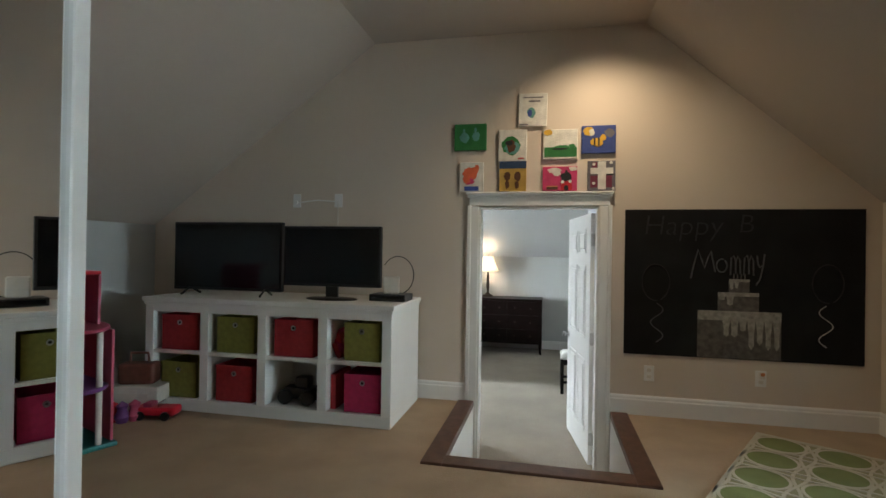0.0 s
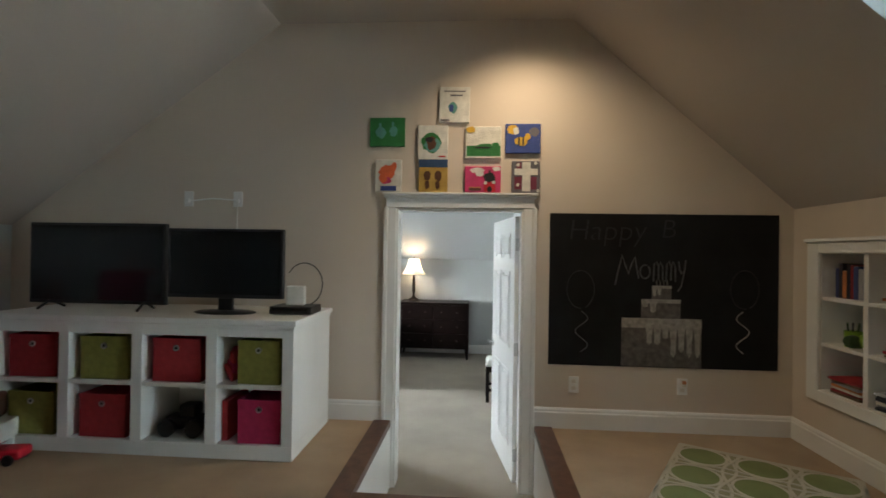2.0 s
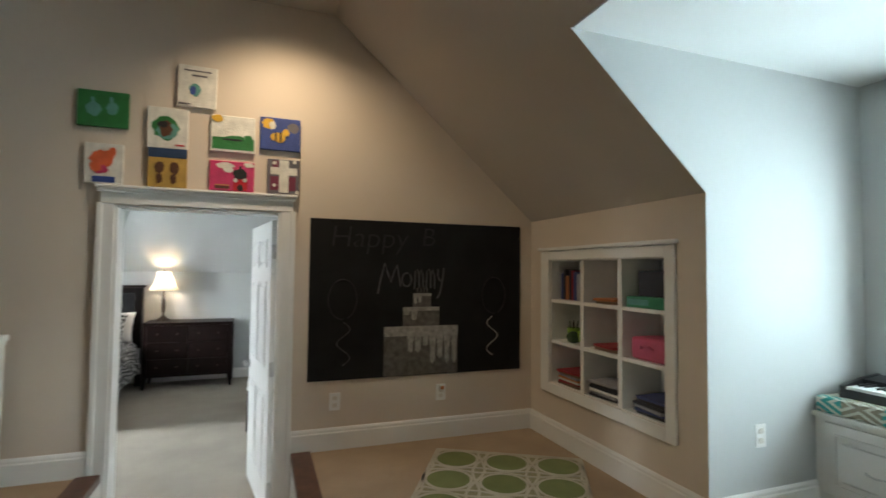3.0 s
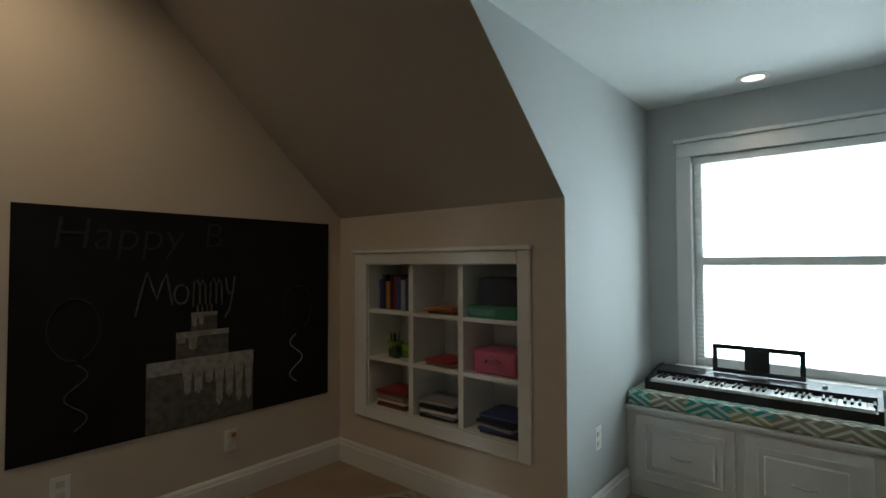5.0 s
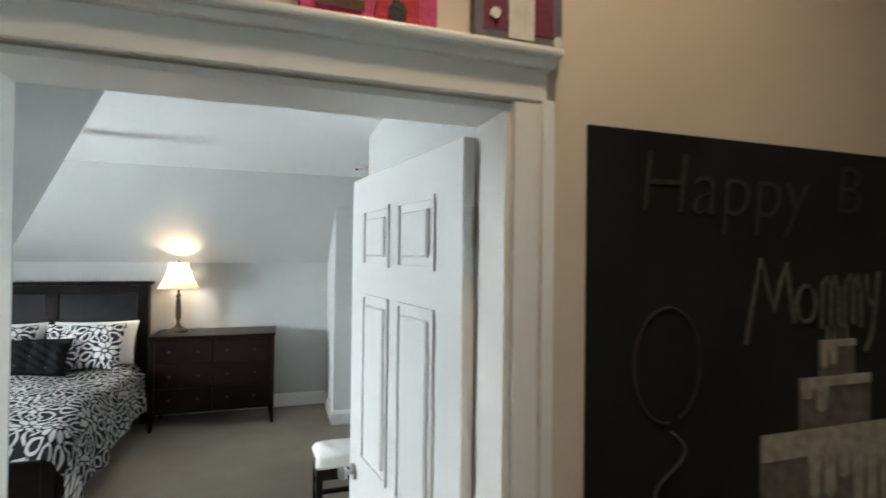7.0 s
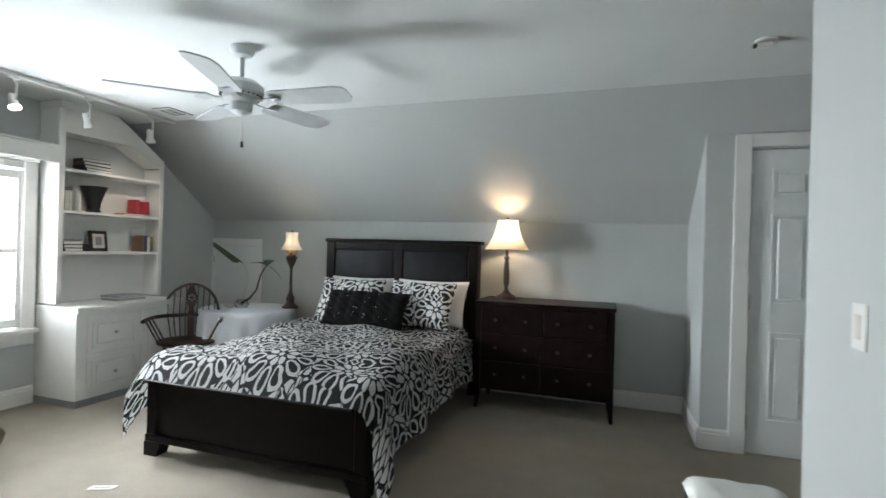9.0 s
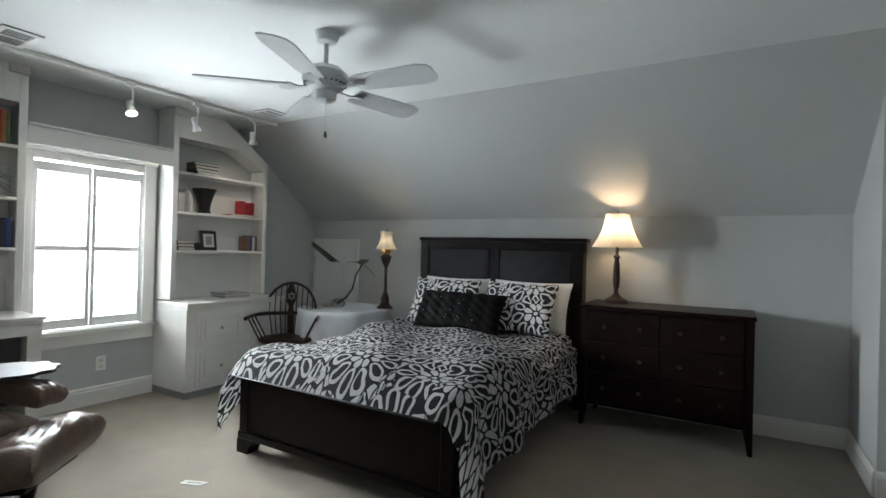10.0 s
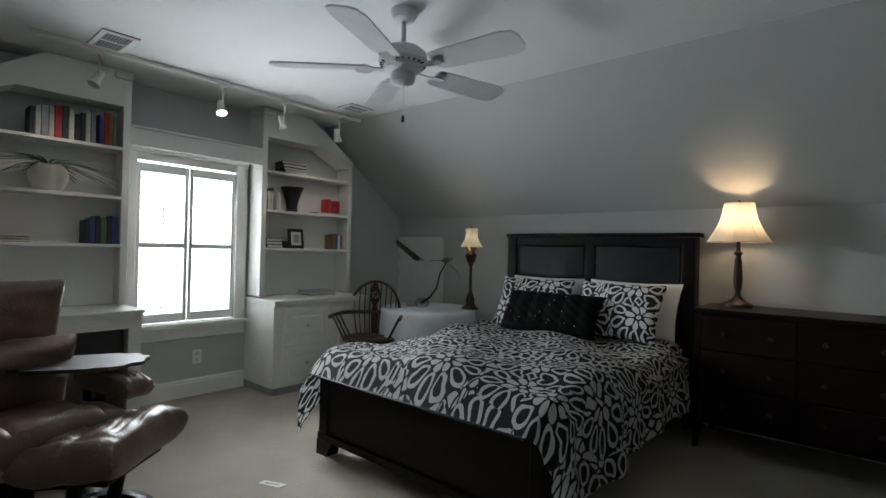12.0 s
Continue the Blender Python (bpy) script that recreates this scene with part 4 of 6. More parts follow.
canvas(.35, .61, 2.04, 2.26, "blue", "blue canvas with a yellow bee and a moon", [("o", "grey", .82, .72, .15, .16), ("o", "yellow", .2, .80, .16, .18), ("o", "white", .3, .75, .08, .14), ("o", "yellow", .45, .40, .20, .16), ("r", "black", .36, .41, .28, .55), ("r", "black", .48, .53, .26, .55), ("o", "yellow", .63, .55, .09, .12)])
canvas(-.63, -.43, 1.745, 1.99, "white", "white canvas with an orange crab over blue", [("r", "blue", .2, .8, .03, .18), ("o", "orange", .45, .60, .33, .26), ("o", "pink", .40, .35, .22, .12), ("o", "orange", .72, .80, .1, .12), ("o", "orange", .3, .42, .16, .16)])
canvas(-.30, -.08, 1.745, 1.99, "sand", "sandy canvas with two brown footprints", [("r", "navy", .0, 1, .76, 1), ("o", "brown", .30, .50, .13, .17), ("o", "brown", .30, .22, .08, .15), ("o", "brown", .68, .50, .13, .17), ("o", "brown", .66, .22, .08, .15)])
canvas(.05, .32, 1.745, 1.94, "pink", "pink canvas with a red and black house under clouds", [("o", "white", .35, .84, .2, .12), ("o", "white", .42, .70, .12, .1), ("o", "white", .88, .90, .12, .09), ("r", "red", .53, .85, .02, .42), ("o", "black", .69, .58, .17, .2), ("r", "black", .66, .72, .6, .85), ("o", "white", .58, .36, .05, .07), ("o", "white", .80, .38, .05, .07), ("o", "black", .69, .12, .08, .12), ("r", "brown", .12, .45, .06, .16), ("r", "sand", .12, .45, .17, .20)])
canvas(.40, .61, 1.745, 1.98, "grey", "grey canvas with a cream cross and plum patches", [("r", "plum", .1, .36, .1, .5), ("r", "plum", .66, .88, .1, .5), ("r", "plum", .16, .34, .74, .95), ("r", "white", .37, .66, .04, .97), ("r", "white", .1, .92, .55, .76)] + [("o", "white", a, b, .06, .055) for a, b in ((.22, .88), (.84, .93), (.22, .24), (.93, .06))])

# rug
RX0, RX1, RY0, RY1 = 0.0, 0.975, 0.0, 1.625
GREENR = mat("sage_rug_pile", (0.335, 0.315, 0.195), 0.98, 0.1, 8, 0.7, 350)
MOSSR = mat("moss_rug_pile", (0.215, 0.255, 0.10), 0.98, 0.1, 8, 0.7, 350)
CREAMR = mat("cream_rug_pile", (0.60, 0.56, 0.46), 0.98, 0.08, 8, 0.7, 350)
rug = thing("rug", "sage rug with cream rings and lattice lines", "rug", (0.735, 2.33, 0), -30)
part("rug_ground", B(0, RX1 - RX0, 0, RY1 - RY0, .002, .012, bevel=.004), GREENR, rug)


def ring(cx, cy, rx, ry, w):
    bm = bmesh.new()
    n = 40
    v = [[bm.verts.new((cx + (rx + d) * math.cos(2 * math.pi * i / n), cy + (ry + d) * math.sin(2 * math.pi * i / n), z)) for i in range(n)] for d, z in ((-w, .0125), (-w, .0155), (w, .0155), (w, .0125))]
    for a, b in zip(v, v[1:]):
        for i in range(n):
            bm.faces.new((a[i], a[(i + 1) % n], b[(i + 1) % n], b[i]))
    bmesh.ops.recalc_face_normals(bm, faces=bm.faces)
    return bm


STEP, COLS, ROWSR = .325, 3, 5


def ribbon(points, w=.0085, z0=.0122, z1=.0160):
    """A flat raised line through points."""
    bm = bmesh.new()
    rows = []
    for i, (x, y) in enumerate(points):
        xa, ya = points[max(i - 1, 0)]
        xb, yb = points[min(i + 1, len(points) - 1)]
        d = math.hypot(xb - xa, yb - ya)
        nx, ny = -(yb - ya) / d * w, (xb - xa) / d * w
        rows.append([bm.verts.new((x + k * nx, y + k * ny, z)) for k, z in ((-1, z0), (-1, z1), (1, z1), (1, z0))])
    for a, b in zip(rows, rows[1:]):
        for k in range(3):
            bm.faces.new((a[k], a[k + 1], b[k + 1], b[k]))
    bm.faces.new(rows[0]), bm.faces.new(rows[-1])
    bmesh.ops.recalc_face_normals(bm, faces=bm.faces)
    return bm


for i in range(COLS):
    for j in range(ROWSR):
        cx, cy = STEP * (i + .5), STEP * (j + .5)
        part("round_motif", lathe([(0, .0122), (.128, .0122), (.128, .0138), (0, .0138)], 32), MOSSR, rug, m=Matrix.Translation((cx, cy, 0)))
        part("ring_motif", ring(cx, cy, .136, .136, .0085), CREAMR, rug)
# pairs of lines that cross between the rings, both ways
WID, LEN = STEP * COLS, STEP * ROWSR
for i in range(COLS + 1):
    for sg in (-1, 1):
        pts = [(min(max(STEP * i + sg * .036 * math.sin(math.pi * (y / STEP + .5)), .01), WID - .01), y) for y in np.linspace(.004, LEN - .004, 61)]
        part("lattice_line", ribbon(pts), CREAMR, rug)
for j in range(ROWSR + 1):
    for sg in (-1, 1):
        pts = [(x, min(max(STEP * j + sg * .036 * math.sin(math.pi * (x / STEP + .5)), .01), LEN - .01)) for x in np.linspace(.004, WID - .004, 37)]
        part("lattice_line", ribbon(pts, z1=.0164), CREAMR, rug)

# built-in nine-cube shelf
ins = thing("built_in_shelf", "white nine-compartment shelf set into the knee wall", "shelf", (XR, OY0, OZ0))
w, h = OY1 - OY0, OZ1 - OZ0
part("back", B(.30, .32, -.02, w + .02, -.02, h + .02), WHITE, ins)
for y0, y1, z0, z1 in ((-.02, .005, -.02, h + .02), (w - .005, w + .02, -.02, h + .02), (.005, w - .005, -.02, .005), (.005, w - .005, h - .005, h + .02)):
    part("side", B(.001, .30, y0, y1, z0, z1), WHITE, ins)
for i in (1, 2):
    part("upright", B(.004, .30, w * i / 3 - .018, w * i / 3 + .018, 0, h), WHITE, ins)
for i in range(3):
    for j in (1, 2):
        part("shelf_board", B(.006, .30, w * i / 3 + (.018 if i else 0), w * (i + 1) / 3 - (.018 if i < 2 else 0), h * j / 3 - .011, h * j / 3 + .011), WHITE, ins)
for y0, y1, z0, z1 in ((-.07, .0, -.075, h + .07), (w, w + .11, -.075, h + .07), (0, w, h, h + .07), (0, w, -.075, 0)):
    part("casing", B(-.022, -.001, y0, y1, z0, z1, bevel=.006), WHITE, ins)
part("casing_cap", B(-.04, -.001, -.085, w + .125, h + .071, h + .095, bevel=.008), WHITE, ins)
c3, h3 = w / 3, h / 3
yA, yB, yC = OY0 + .02, OY0 + c3 + .03, OY0 + 2 * c3 + .03
z0, z1, z2 = OZ0 + .0055, OZ0 + h3 + .0115, OZ0 + 2 * h3 + .0115
book_row(XR + .14, yC, z2, 9, "y", .22, (0, 3, 7, 3, 1, 0, 5), "shelf books", .032, .15)
book_stack(XR + .13, yB + .15, z2, 2, (4, 5), "shelf books", .2, .2, .018)
book_stack(XR + .13, yB + .15, z1, 2, (4, 1), "shelf books", .2, .22, .018)
book_stack(XR + .13, yC + .16, z0, 7, (4, 1, 2, 5, 7), "shelf books", .22, .25, .015)
book_stack(XR + .13, yB + .17, z0, 6, (0, 7, 2, 0), "shelf books", .22, .26, .017)
book_stack(XR + .13, yA + .14, z0, 6, (0, 3, 7, 0), "shelf books", .22, .24, .017)
gb = thing("game_box", "flat green board game box", "box", (XR + .13, yA + .17, z2))
part("carton", B(-.11, .11, -.155, .155, 0, .065, bevel=.004, seg=1), mat("green_card", (.03, .2, .1), .5, .1, 20), gb)
part("print_panel", B(-.1115, -.109, -.03, .14, .015, .05), ART["teal"], gb)
dk = thing("game_box", "dark board game boxes stacked upright", "box", (XR + .16, yA + .17, z2 + .0655))
part("carton", B(-.08, .1, -.15, .12, 0, .15, bevel=.004, seg=1), BOOKS[0], dk)
pk = thing("toy_case", "pink plastic carry case", "toy case", (XR + .14, yA + .16, z1))
part("case", B(-.11, .11, -.14, .14, 0, .13, bevel=.025, seg=3), PINK, pk, smooth=True)
part("handle", tube([(-.115, -.05, .07), (-.13, -.03, .09), (-.13, .03, .09), (-.115, .05, .07)], .006), PINK, pk)
cup = thing("pencil_cup", "green cup with small green toys", "cup", (XR + .1, yC + .20, z1))
GREENP = mat("lime_plastic", (.22, .36, .04), .4, .1, 20)
part("cup", lathe([(0, 0), (.045, 0), (.05, .10), (.045, .10), (.04, .01), (0, .01)], 20), GREENP, cup, smooth=True)
for i in range(5):
    part("pencil", tube([(.02 * math.cos(i), .02 * math.sin(i), .02), (.035 * math.cos(i), .035 * math.sin(i), .15)], .005, 6), (LEAF, BLACK, GREENP)[i % 3], cup)
gt = thing("toy_ball_set", "green rounded plastic toys", "toy", (XR + .12, yC + .09, z1))
part("toy_piece", pillow(.1, .12, .1, n=10), GREENP, gt, m=Matrix.Translation((0, 0, .05)))
part("toy_piece", pillow(.08, .08, .08, n=10), LEAF, gt, m=Matrix.Translation((-.06, .06, .04)))

# window seat
BX = 3.17
seat = thing("window_seat", "white built-in window seat with drawers", "bench", (BX, DY0, 0))
sl = DY1 - DY0 - .003
part("body", B(0.02, DX - BX, 0.003, sl, 0.07, .49), WHITE, seat)
part("plinth", B(.03, DX - BX, .003, sl, 0, .07), WHITE, seat)
part("top_board", B(-.01, DX - BX, .003, sl, .491, .515, bevel=.005), WHITE, seat)
for i in range(3):
    y1 = sl - .05 - i * .54
    y0 = max(y1 - .50, .02)
    dr = part("drawer_front", B(.004, .024, y0, y1, .10, .47, bevel=.003, seg=1), WHITE, seat)
    b = raised_panel(bmesh.new(), -(y1 - y0) / 2 + .05, (y1 - y0) / 2 - .05, .15, .42, 0)
    part("raised_panel", b, WHITE, dr, m=Matrix.Translation((.004, (y0 + y1) / 2, 0)) @ pose(0, 0, 0, 0, 0, -90))
    part("pull", tube([(.004, (y0 + y1) / 2 - .05, .28), (-.02, (y0 + y1) / 2 - .045, .275), (-.024, (y0 + y1) / 2, .27), (-.02, (y0 + y1) / 2 + .045, .275), (.004, (y0 + y1) / 2 + .05, .28)], .005, 8), METAL, dr, "metal pull")
cu = thing("seat_cushion", "aqua and taupe hexagon-patterned bench cushion", "cushion", (BX, DY0, .515))
part("cushion", B(.0, DX - BX - .01, .01, sl - .01, 0, .085, bevel=.02, seg=3), HEX, cu, smooth=True)
part("piping", tube([(.004, .02, .078), (.004, sl - .02, .078)], .005, 6), HEX, cu)

kb = thing("keyboard_piano", "black electronic keyboard with a music stand", "keyboard", (BX + .08, 1.69, .60), 0)
prism_poly = [(0, 0), (.30, 0), (.30, .10), (.16, .085), (.155, .055), (0, .045)]
bm = bmesh.new()
prism(bm, prism_poly, "y", -.52, .52)
part("case", bm, BLACK, kb)
for s in (-.52, .50):
    part("end_block", P([(-.005, 0), (.305, 0), (.305, .105), (.16, .092), (0, .06)], "y", s, s + .02), BLACK, kb)
KEYW = mat("white_keys", (.72, .72, .70), .3, .02, 20)
nk = 36
for i in range(nk):
    y = .49 - i * .98 / nk
    part("white_key", B(.004, .15, y - .98 / nk + .001, y, .045, .061, bevel=.0015, seg=1), KEYW, kb)
    if i % 7 not in (2, 6):
        part("black_key", B(.06, .152, y - .98 / nk - .006, y - .98 / nk + .006, .058, .072, bevel=.001, seg=1), BLACK, kb)
for y0, y1, z0, z1 in ((-.22, .22, .10, .125), (-.22, .22, .235, .26), (-.22, -.195, .125, .235), (.195, .22, .125, .235), (-.06, .06, .125, .235)):
    part("music_stand", B(.255, .265, y0, y1, z0, z1, bevel=.002, seg=1), BLACK, kb)
part("display", B(.20, .25, -.05, .09, .088, .097), GRILLE, kb)
for y in (.30, -.30):
    part("knob", lathe([(0, 0), (.012, 0), (.011, .012), (0, .013)], 14), GRILLE, kb, m=Matrix.Translation((.22, y, .09)))


def can_light(x, y, z):
    c = thing("recessed_light", "white recessed ceiling light switched on", "ceiling light", (x, y, z), 0, "recessed lights")
    part("trim_ring", lathe([(.055, -.001), (.08, -.001), (.08, -.006), (.055, -.010), (.055, -.001)], 32, cap=False), WHITE, c, smooth=True)
    part("lens", lathe([(0, -.003), (.055, -.003), (.055, -.0015), (0, -.0015)], 32), CANLIT, c)


# the last two fittings are added to go with the fill spots
can_light(3.38, 1.66, DZ), can_light(0.45, 3.42, ZC), can_light(0.5, -1.6, ZC), can_light(0.7, 1.5, ZC)


# ---- bedroom things ----
# bed
BXC, BFY, BHY = -2.08, 6.74, 9.02
bed = thing("bed", "espresso wood bed with black leather headboard panels", "bed", (BXC, BFY, F))
hb = part("headboard", B(-.83, .83, 2.16, 2.26, .25, 1.44, bevel=.008), ESPRESSO, bed)
part("headboard_cap", B(-.855, .855, 2.14, 2.28, 1.44, 1.475, bevel=.008), ESPRESSO, hb)
for x0, x1 in ((-.83, -.735), (.735, .83), (-.045, .045)):
    part("stile", B(x0, x1, 2.135, 2.159, .3, 1.439, bevel=.006), ESPRESSO, hb)
for x0, x1 in ((-.735, -.045), (.045, .735)):
    part("leather_panel", B(x0 + .01, x1 - .01, 2.14, 2.159, .6, 1.36, bevel=.012, seg=3), LEATHERB, hb, "padded black leather panel", True)
part("headboard_rail", B(-.735, .735, 2.137, 2.159, 1.365, 1.439, bevel=.005, seg=1), ESPRESSO, hb)
for x in (-.80, .80):
    part("leg", B(x - .04, x + .04, 2.15, 2.27, 0, .25), ESPRESSO, bed)
fb = part("footboard", B(-.80, .80, .0, .06, .10, .50, bevel=.006), ESPRESSO, bed)
part("footboard_cap", B(-.815, .815, -.02, .08, .50, .53, bevel=.01), ESPRESSO, fb)
part("footboard_base", B(-.81, .81, -.018, .07, .09, .135, bevel=.008), ESPRESSO, fb)
for x0, x1 in ((-.80, -.72), (.72, .80)):
    part("stile", B(x0, x1, -.014, -.001, .136, .499, bevel=.004, seg=1), ESPRESSO, fb)
for s in (-1, 1):
    part("bracket_foot", P([(s * .81, 0), (s * .81, .09), (s * .66, .09), (s * .69, .05), (s * .71, 0)], "y", -.02, .07), ESPRESSO, bed)
    part("side_rail", B(s * .76 - .015, s * .76 + .015, .06, 2.16, .16, .34, bevel=.004, seg=1), ESPRESSO, bed)
mt = thing("mattress", "white mattress with a fitted sheet on the bed", "mattress", (BXC, BFY + 1.12, F + .30))
part("mattress", B(-.74, .74, -1.03, 1.02, 0, .30, bevel=.05, seg=3), LINEN, mt, smooth=True)


def duvet_mesh():
    """Cloth laid over the mattress, hanging on both sides, fuller at the foot corner."""
    bm = bmesh.new()
    uvl = bm.loops.layers.uv.new("UVMap")
    nu, nv = 96, 84
    half, r = .75, .09
    uv = {}
    rows = []
    for j in range(nv + 1):
        v = j / nv
        y = -.10 + 1.98 * v
        row = []
        for i in range(nu + 1):
            foot = max(0, 1 - v / .22)
            dl, dr = .36 + .10 * foot, .46 + .16 * foot
            s = -(half + dl) + (2 * half + dl + dr) * i / nu
            a = abs(s) - half
            sg = 1 if s > 0 else -1
            puff = .035 * math.sin(2.2 * s + 1) * math.sin(3.1 * y) + .018 * math.sin(7 * s + 5 * y) + .012 * math.sin(13 * y - 6 * s)
            top = .66 + puff + .03 * (1 - (s / half) ** 2 if abs(s) < half else 0)
            end = max(0, 1 - (y + .10) / .16)
            yy = y
            if a <= 0:
                e = end ** 1.6
                x, z = s, top * (1 - e) + .52 * e
            elif a < r * 1.57:
                q = a / r
                x, z = sg * (half + r * math.sin(q)), top * (1 - end ** 1.6) + .52 * end ** 1.6 - r * (1 - math.cos(q))
            else:
                d = a - r * 1.57
                wv = math.sin(11 * y + 2 * sg) * .5 + math.sin(23 * y + 1) * .25
                x = sg * (half + r + .03 + .05 * wv * min(1, d / .2) + .10 * d)
                z = top * (1 - end ** 1.6) + .52 * end ** 1.6 - r - d * .98
                yy = y + .02 * math.sin(9 * d + 3 * sg)
            z = max(z, .03)
            vt = bm.verts.new((x, yy, z))
            uv[vt] = (s, y)
            row.append(vt)
        rows.append(row)
    for a, b in zip(rows, rows[1:]):
        for i in range(nu):
            bm.faces.new((a[i], a[i + 1], b[i + 1], b[i]))
    for f in bm.faces:
        for lp in f.loops:
            lp[uvl].uv = uv[lp.vert]
    back = bmesh.ops.solidify(bm, geom=list(bm.faces), thickness=-.02)
    return bm


BED_HALF = .74
dv = thing("duvet", "black and white floral print comforter draped over the bed", "bedding", (BXC, BFY, F))
cm = part("comforter", duvet_mesh(), PRINT, dv, smooth=True)
part("hem_piping", tube([(BED_HALF * s_, -.105, .515) for s_ in np.linspace(-1, 1, 24)], .008, 6), LEATHERB, dv, "black piped hem")


def cushion(name, label, w, d, h, material, at, tilt, rz=0, roll=0):
    c = thing(name, label, "pillow", at, rz)
    part("pillow_body", pillow(w, d, h), material, c, smooth=True, m=Matrix.Translation((0, 0, d * .47)) @ pose(0, 0, 0, tilt, roll, 0))
    return c


zp = F + .655
cushion("pillow", "white pillow against the headboard", .70, .46, .17, LINEN, (BXC - .36, BFY + 2.0, zp), 70)
cushion("pillow", "white pillow against the headboard", .74, .46, .18, LINEN, (BXC + .40, BFY + 2.0, zp), 70, -3)
cushion("patterned_pillow", "black and white print pillow sham", .68, .46, .17, PRINT, (BXC - .38, BFY + 1.86, zp), 62, 4)
cushion("patterned_pillow", "black and white print pillow sham", .68, .46, .17, PRINT, (BXC + .35, BFY + 1.86, zp), 62, -4)
sq = thing("sequin_pillow", "long black ruffled pillow scattered with sequins", "pillow", (BXC - .12, BFY + 1.68, zp - .01), -2)
tilt = Matrix.Translation((0, 0, .36 * .47)) @ pose(0, 0, 0, 60)
body = pillow(.86, .36, .17, n=60)
for v in body.verts:
    if v.co.z > 0:
        v.co.z += .016 * abs(math.sin(v.co.x * 22)) * min(1, v.co.z / .03) + .004 * math.sin(v.co.y * 90 + v.co.x * 60)
part("pillow_body", body, SEQUIN, sq, smooth=True, m=tilt)
rnd = random.Random(9)
for i in range(24):
    x, y = rnd.uniform(-.38, .38), rnd.uniform(-.13, .13)
    part("sequin", lathe([(0, 0), (.0032, 0), (.0032, .001), (0, .001)], 6), METAL, sq, m=tilt @ Matrix.Translation((x, y, .093 - .12 * y * y - .05 * x * x + .010 * abs(math.sin(x * 22)))) @ pose(0, 0, 0, rnd.uniform(-25, 25), rnd.uniform(-25, 25)))

# dresser
DRX0, DRX1, DRY0, DRY1 = -1.17, 0.0, 8.56, 9.08
dr = thing("dresser", "dark cherry wood dresser with three rows of drawers", "dresser", ((DRX0 + DRX1) / 2, DRY0, F))
q = (DRX1 - DRX0) / 2
part("top", B(-q - .01, q + .01, -.015, .53, .915, .945, bevel=.006), CHERRY, dr)
part("body", B(-q + .02, q - .02, .012, .52, .17, .915), CHERRY, dr)
for sx in (-1, 1):
    for y in (.0, .46):
        part("leg", P([(sx * q, .0), (sx * q, .17), (sx * (q - .06), .17), (sx * (q - .028), 0)], "y", y, y + .045), CHERRY, dr)
        part("corner_post", B(sx * q - .0225 - .0225 * sx, sx * q + .0225 - .0225 * sx, y, y + .045, .17, .914), CHERRY, dr)
for r_, (za, zb) in enumerate(((.20, .42), (.43, .66), (.67, .90))):
    for c in range(2):
        x0 = -q + .05 + c * (q - .05)
        x1 = x0 + q - .06
        df = part("drawer", B(x0, x1, -.004, .014, za, zb, bevel=.004, seg=1), CHERRY, dr)
        for kx in (.25, .75):
            part("knob", lathe([(0, -.03), (.013, -.028), (.015, -.018), (.006, -.012), (.006, 0)], 14), BRASS, df, "dark bronze knob", True, Matrix.Translation((x0 + (x1 - x0) * kx, -.004, (za + zb) / 2)) @ pose(0, 0, 0, -90))
part("apron", B(-q + .05, q - .05, .005, .02, .17, .199), CHERRY, dr)


def table_lamp(name, label, at, base, shade, ribs, shade_z):
    t = thing(name, label, "lamp", at)
    part("stem", lathe(base, 28), BRASS, t, smooth=True)
    (r0, r1, hgt) = shade
    bm = bmesh.new()
    n = 56
    rr = []
    for z in np.linspace(0, 1, 9):
        rad = r0 + (r1 - r0) * z - .022 * math.sin(math.pi * z)
        rr.append([bm.verts.new((rad * (1 + .008 * (i % 2)) * math.cos(2 * math.pi * i / n), rad * (1 + .008 * (i % 2)) * math.sin(2 * math.pi * i / n), shade_z + hgt * z)) for i in range(n)])
    for a, b in zip(rr, rr[1:]):
        for i in range(n):
            bm.faces.new((a[i], a[(i + 1) % n], b[(i + 1) % n], b[i]))
    sh = part("shade", bm, SHADE, t, "cream bell shade lit from inside", True)
    for z, rad in ((0, r0), (hgt, r1)):
        part("shade_trim", tube([((rad + .001) * math.cos(a), (rad + .001) * math.sin(a), shade_z + z) for a in np.linspace(0, 6.2832, 40)], .004, 6), SHADE, sh)
    for i in range(ribs):
        a = 2 * math.pi * i / ribs
        part("rib", tube([((r0 + (r1 - r0) * z - .022 * math.sin(math.pi * z) + .001) * math.cos(a), (r0 + (r1 - r0) * z - .022 * math.sin(math.pi * z) + .001) * math.sin(a), shade_z + hgt * z) for z in np.linspace(0, 1, 9)], .003, 5), SHADE, sh)
    part("bulb", lathe([(0, 0), (.015, .0), (.028, .04), (.022, .07), (0, .085)], 16), LIT, t, "lit bulb", True, Matrix.Translation((0, 0, shade_z + hgt * .18)))
    part("harp", tube([(.0, 0, shade_z - .06), (0, 0, shade_z + hgt * .18)], .006, 6), BRASS, t)
    part("finial", lathe([(0, 0), (.008, .004), (.012, .016), (0, .03)], 12), BRASS, t, smooth=True, m=Matrix.Translation((0, 0, shade_z + hgt)))
    return t


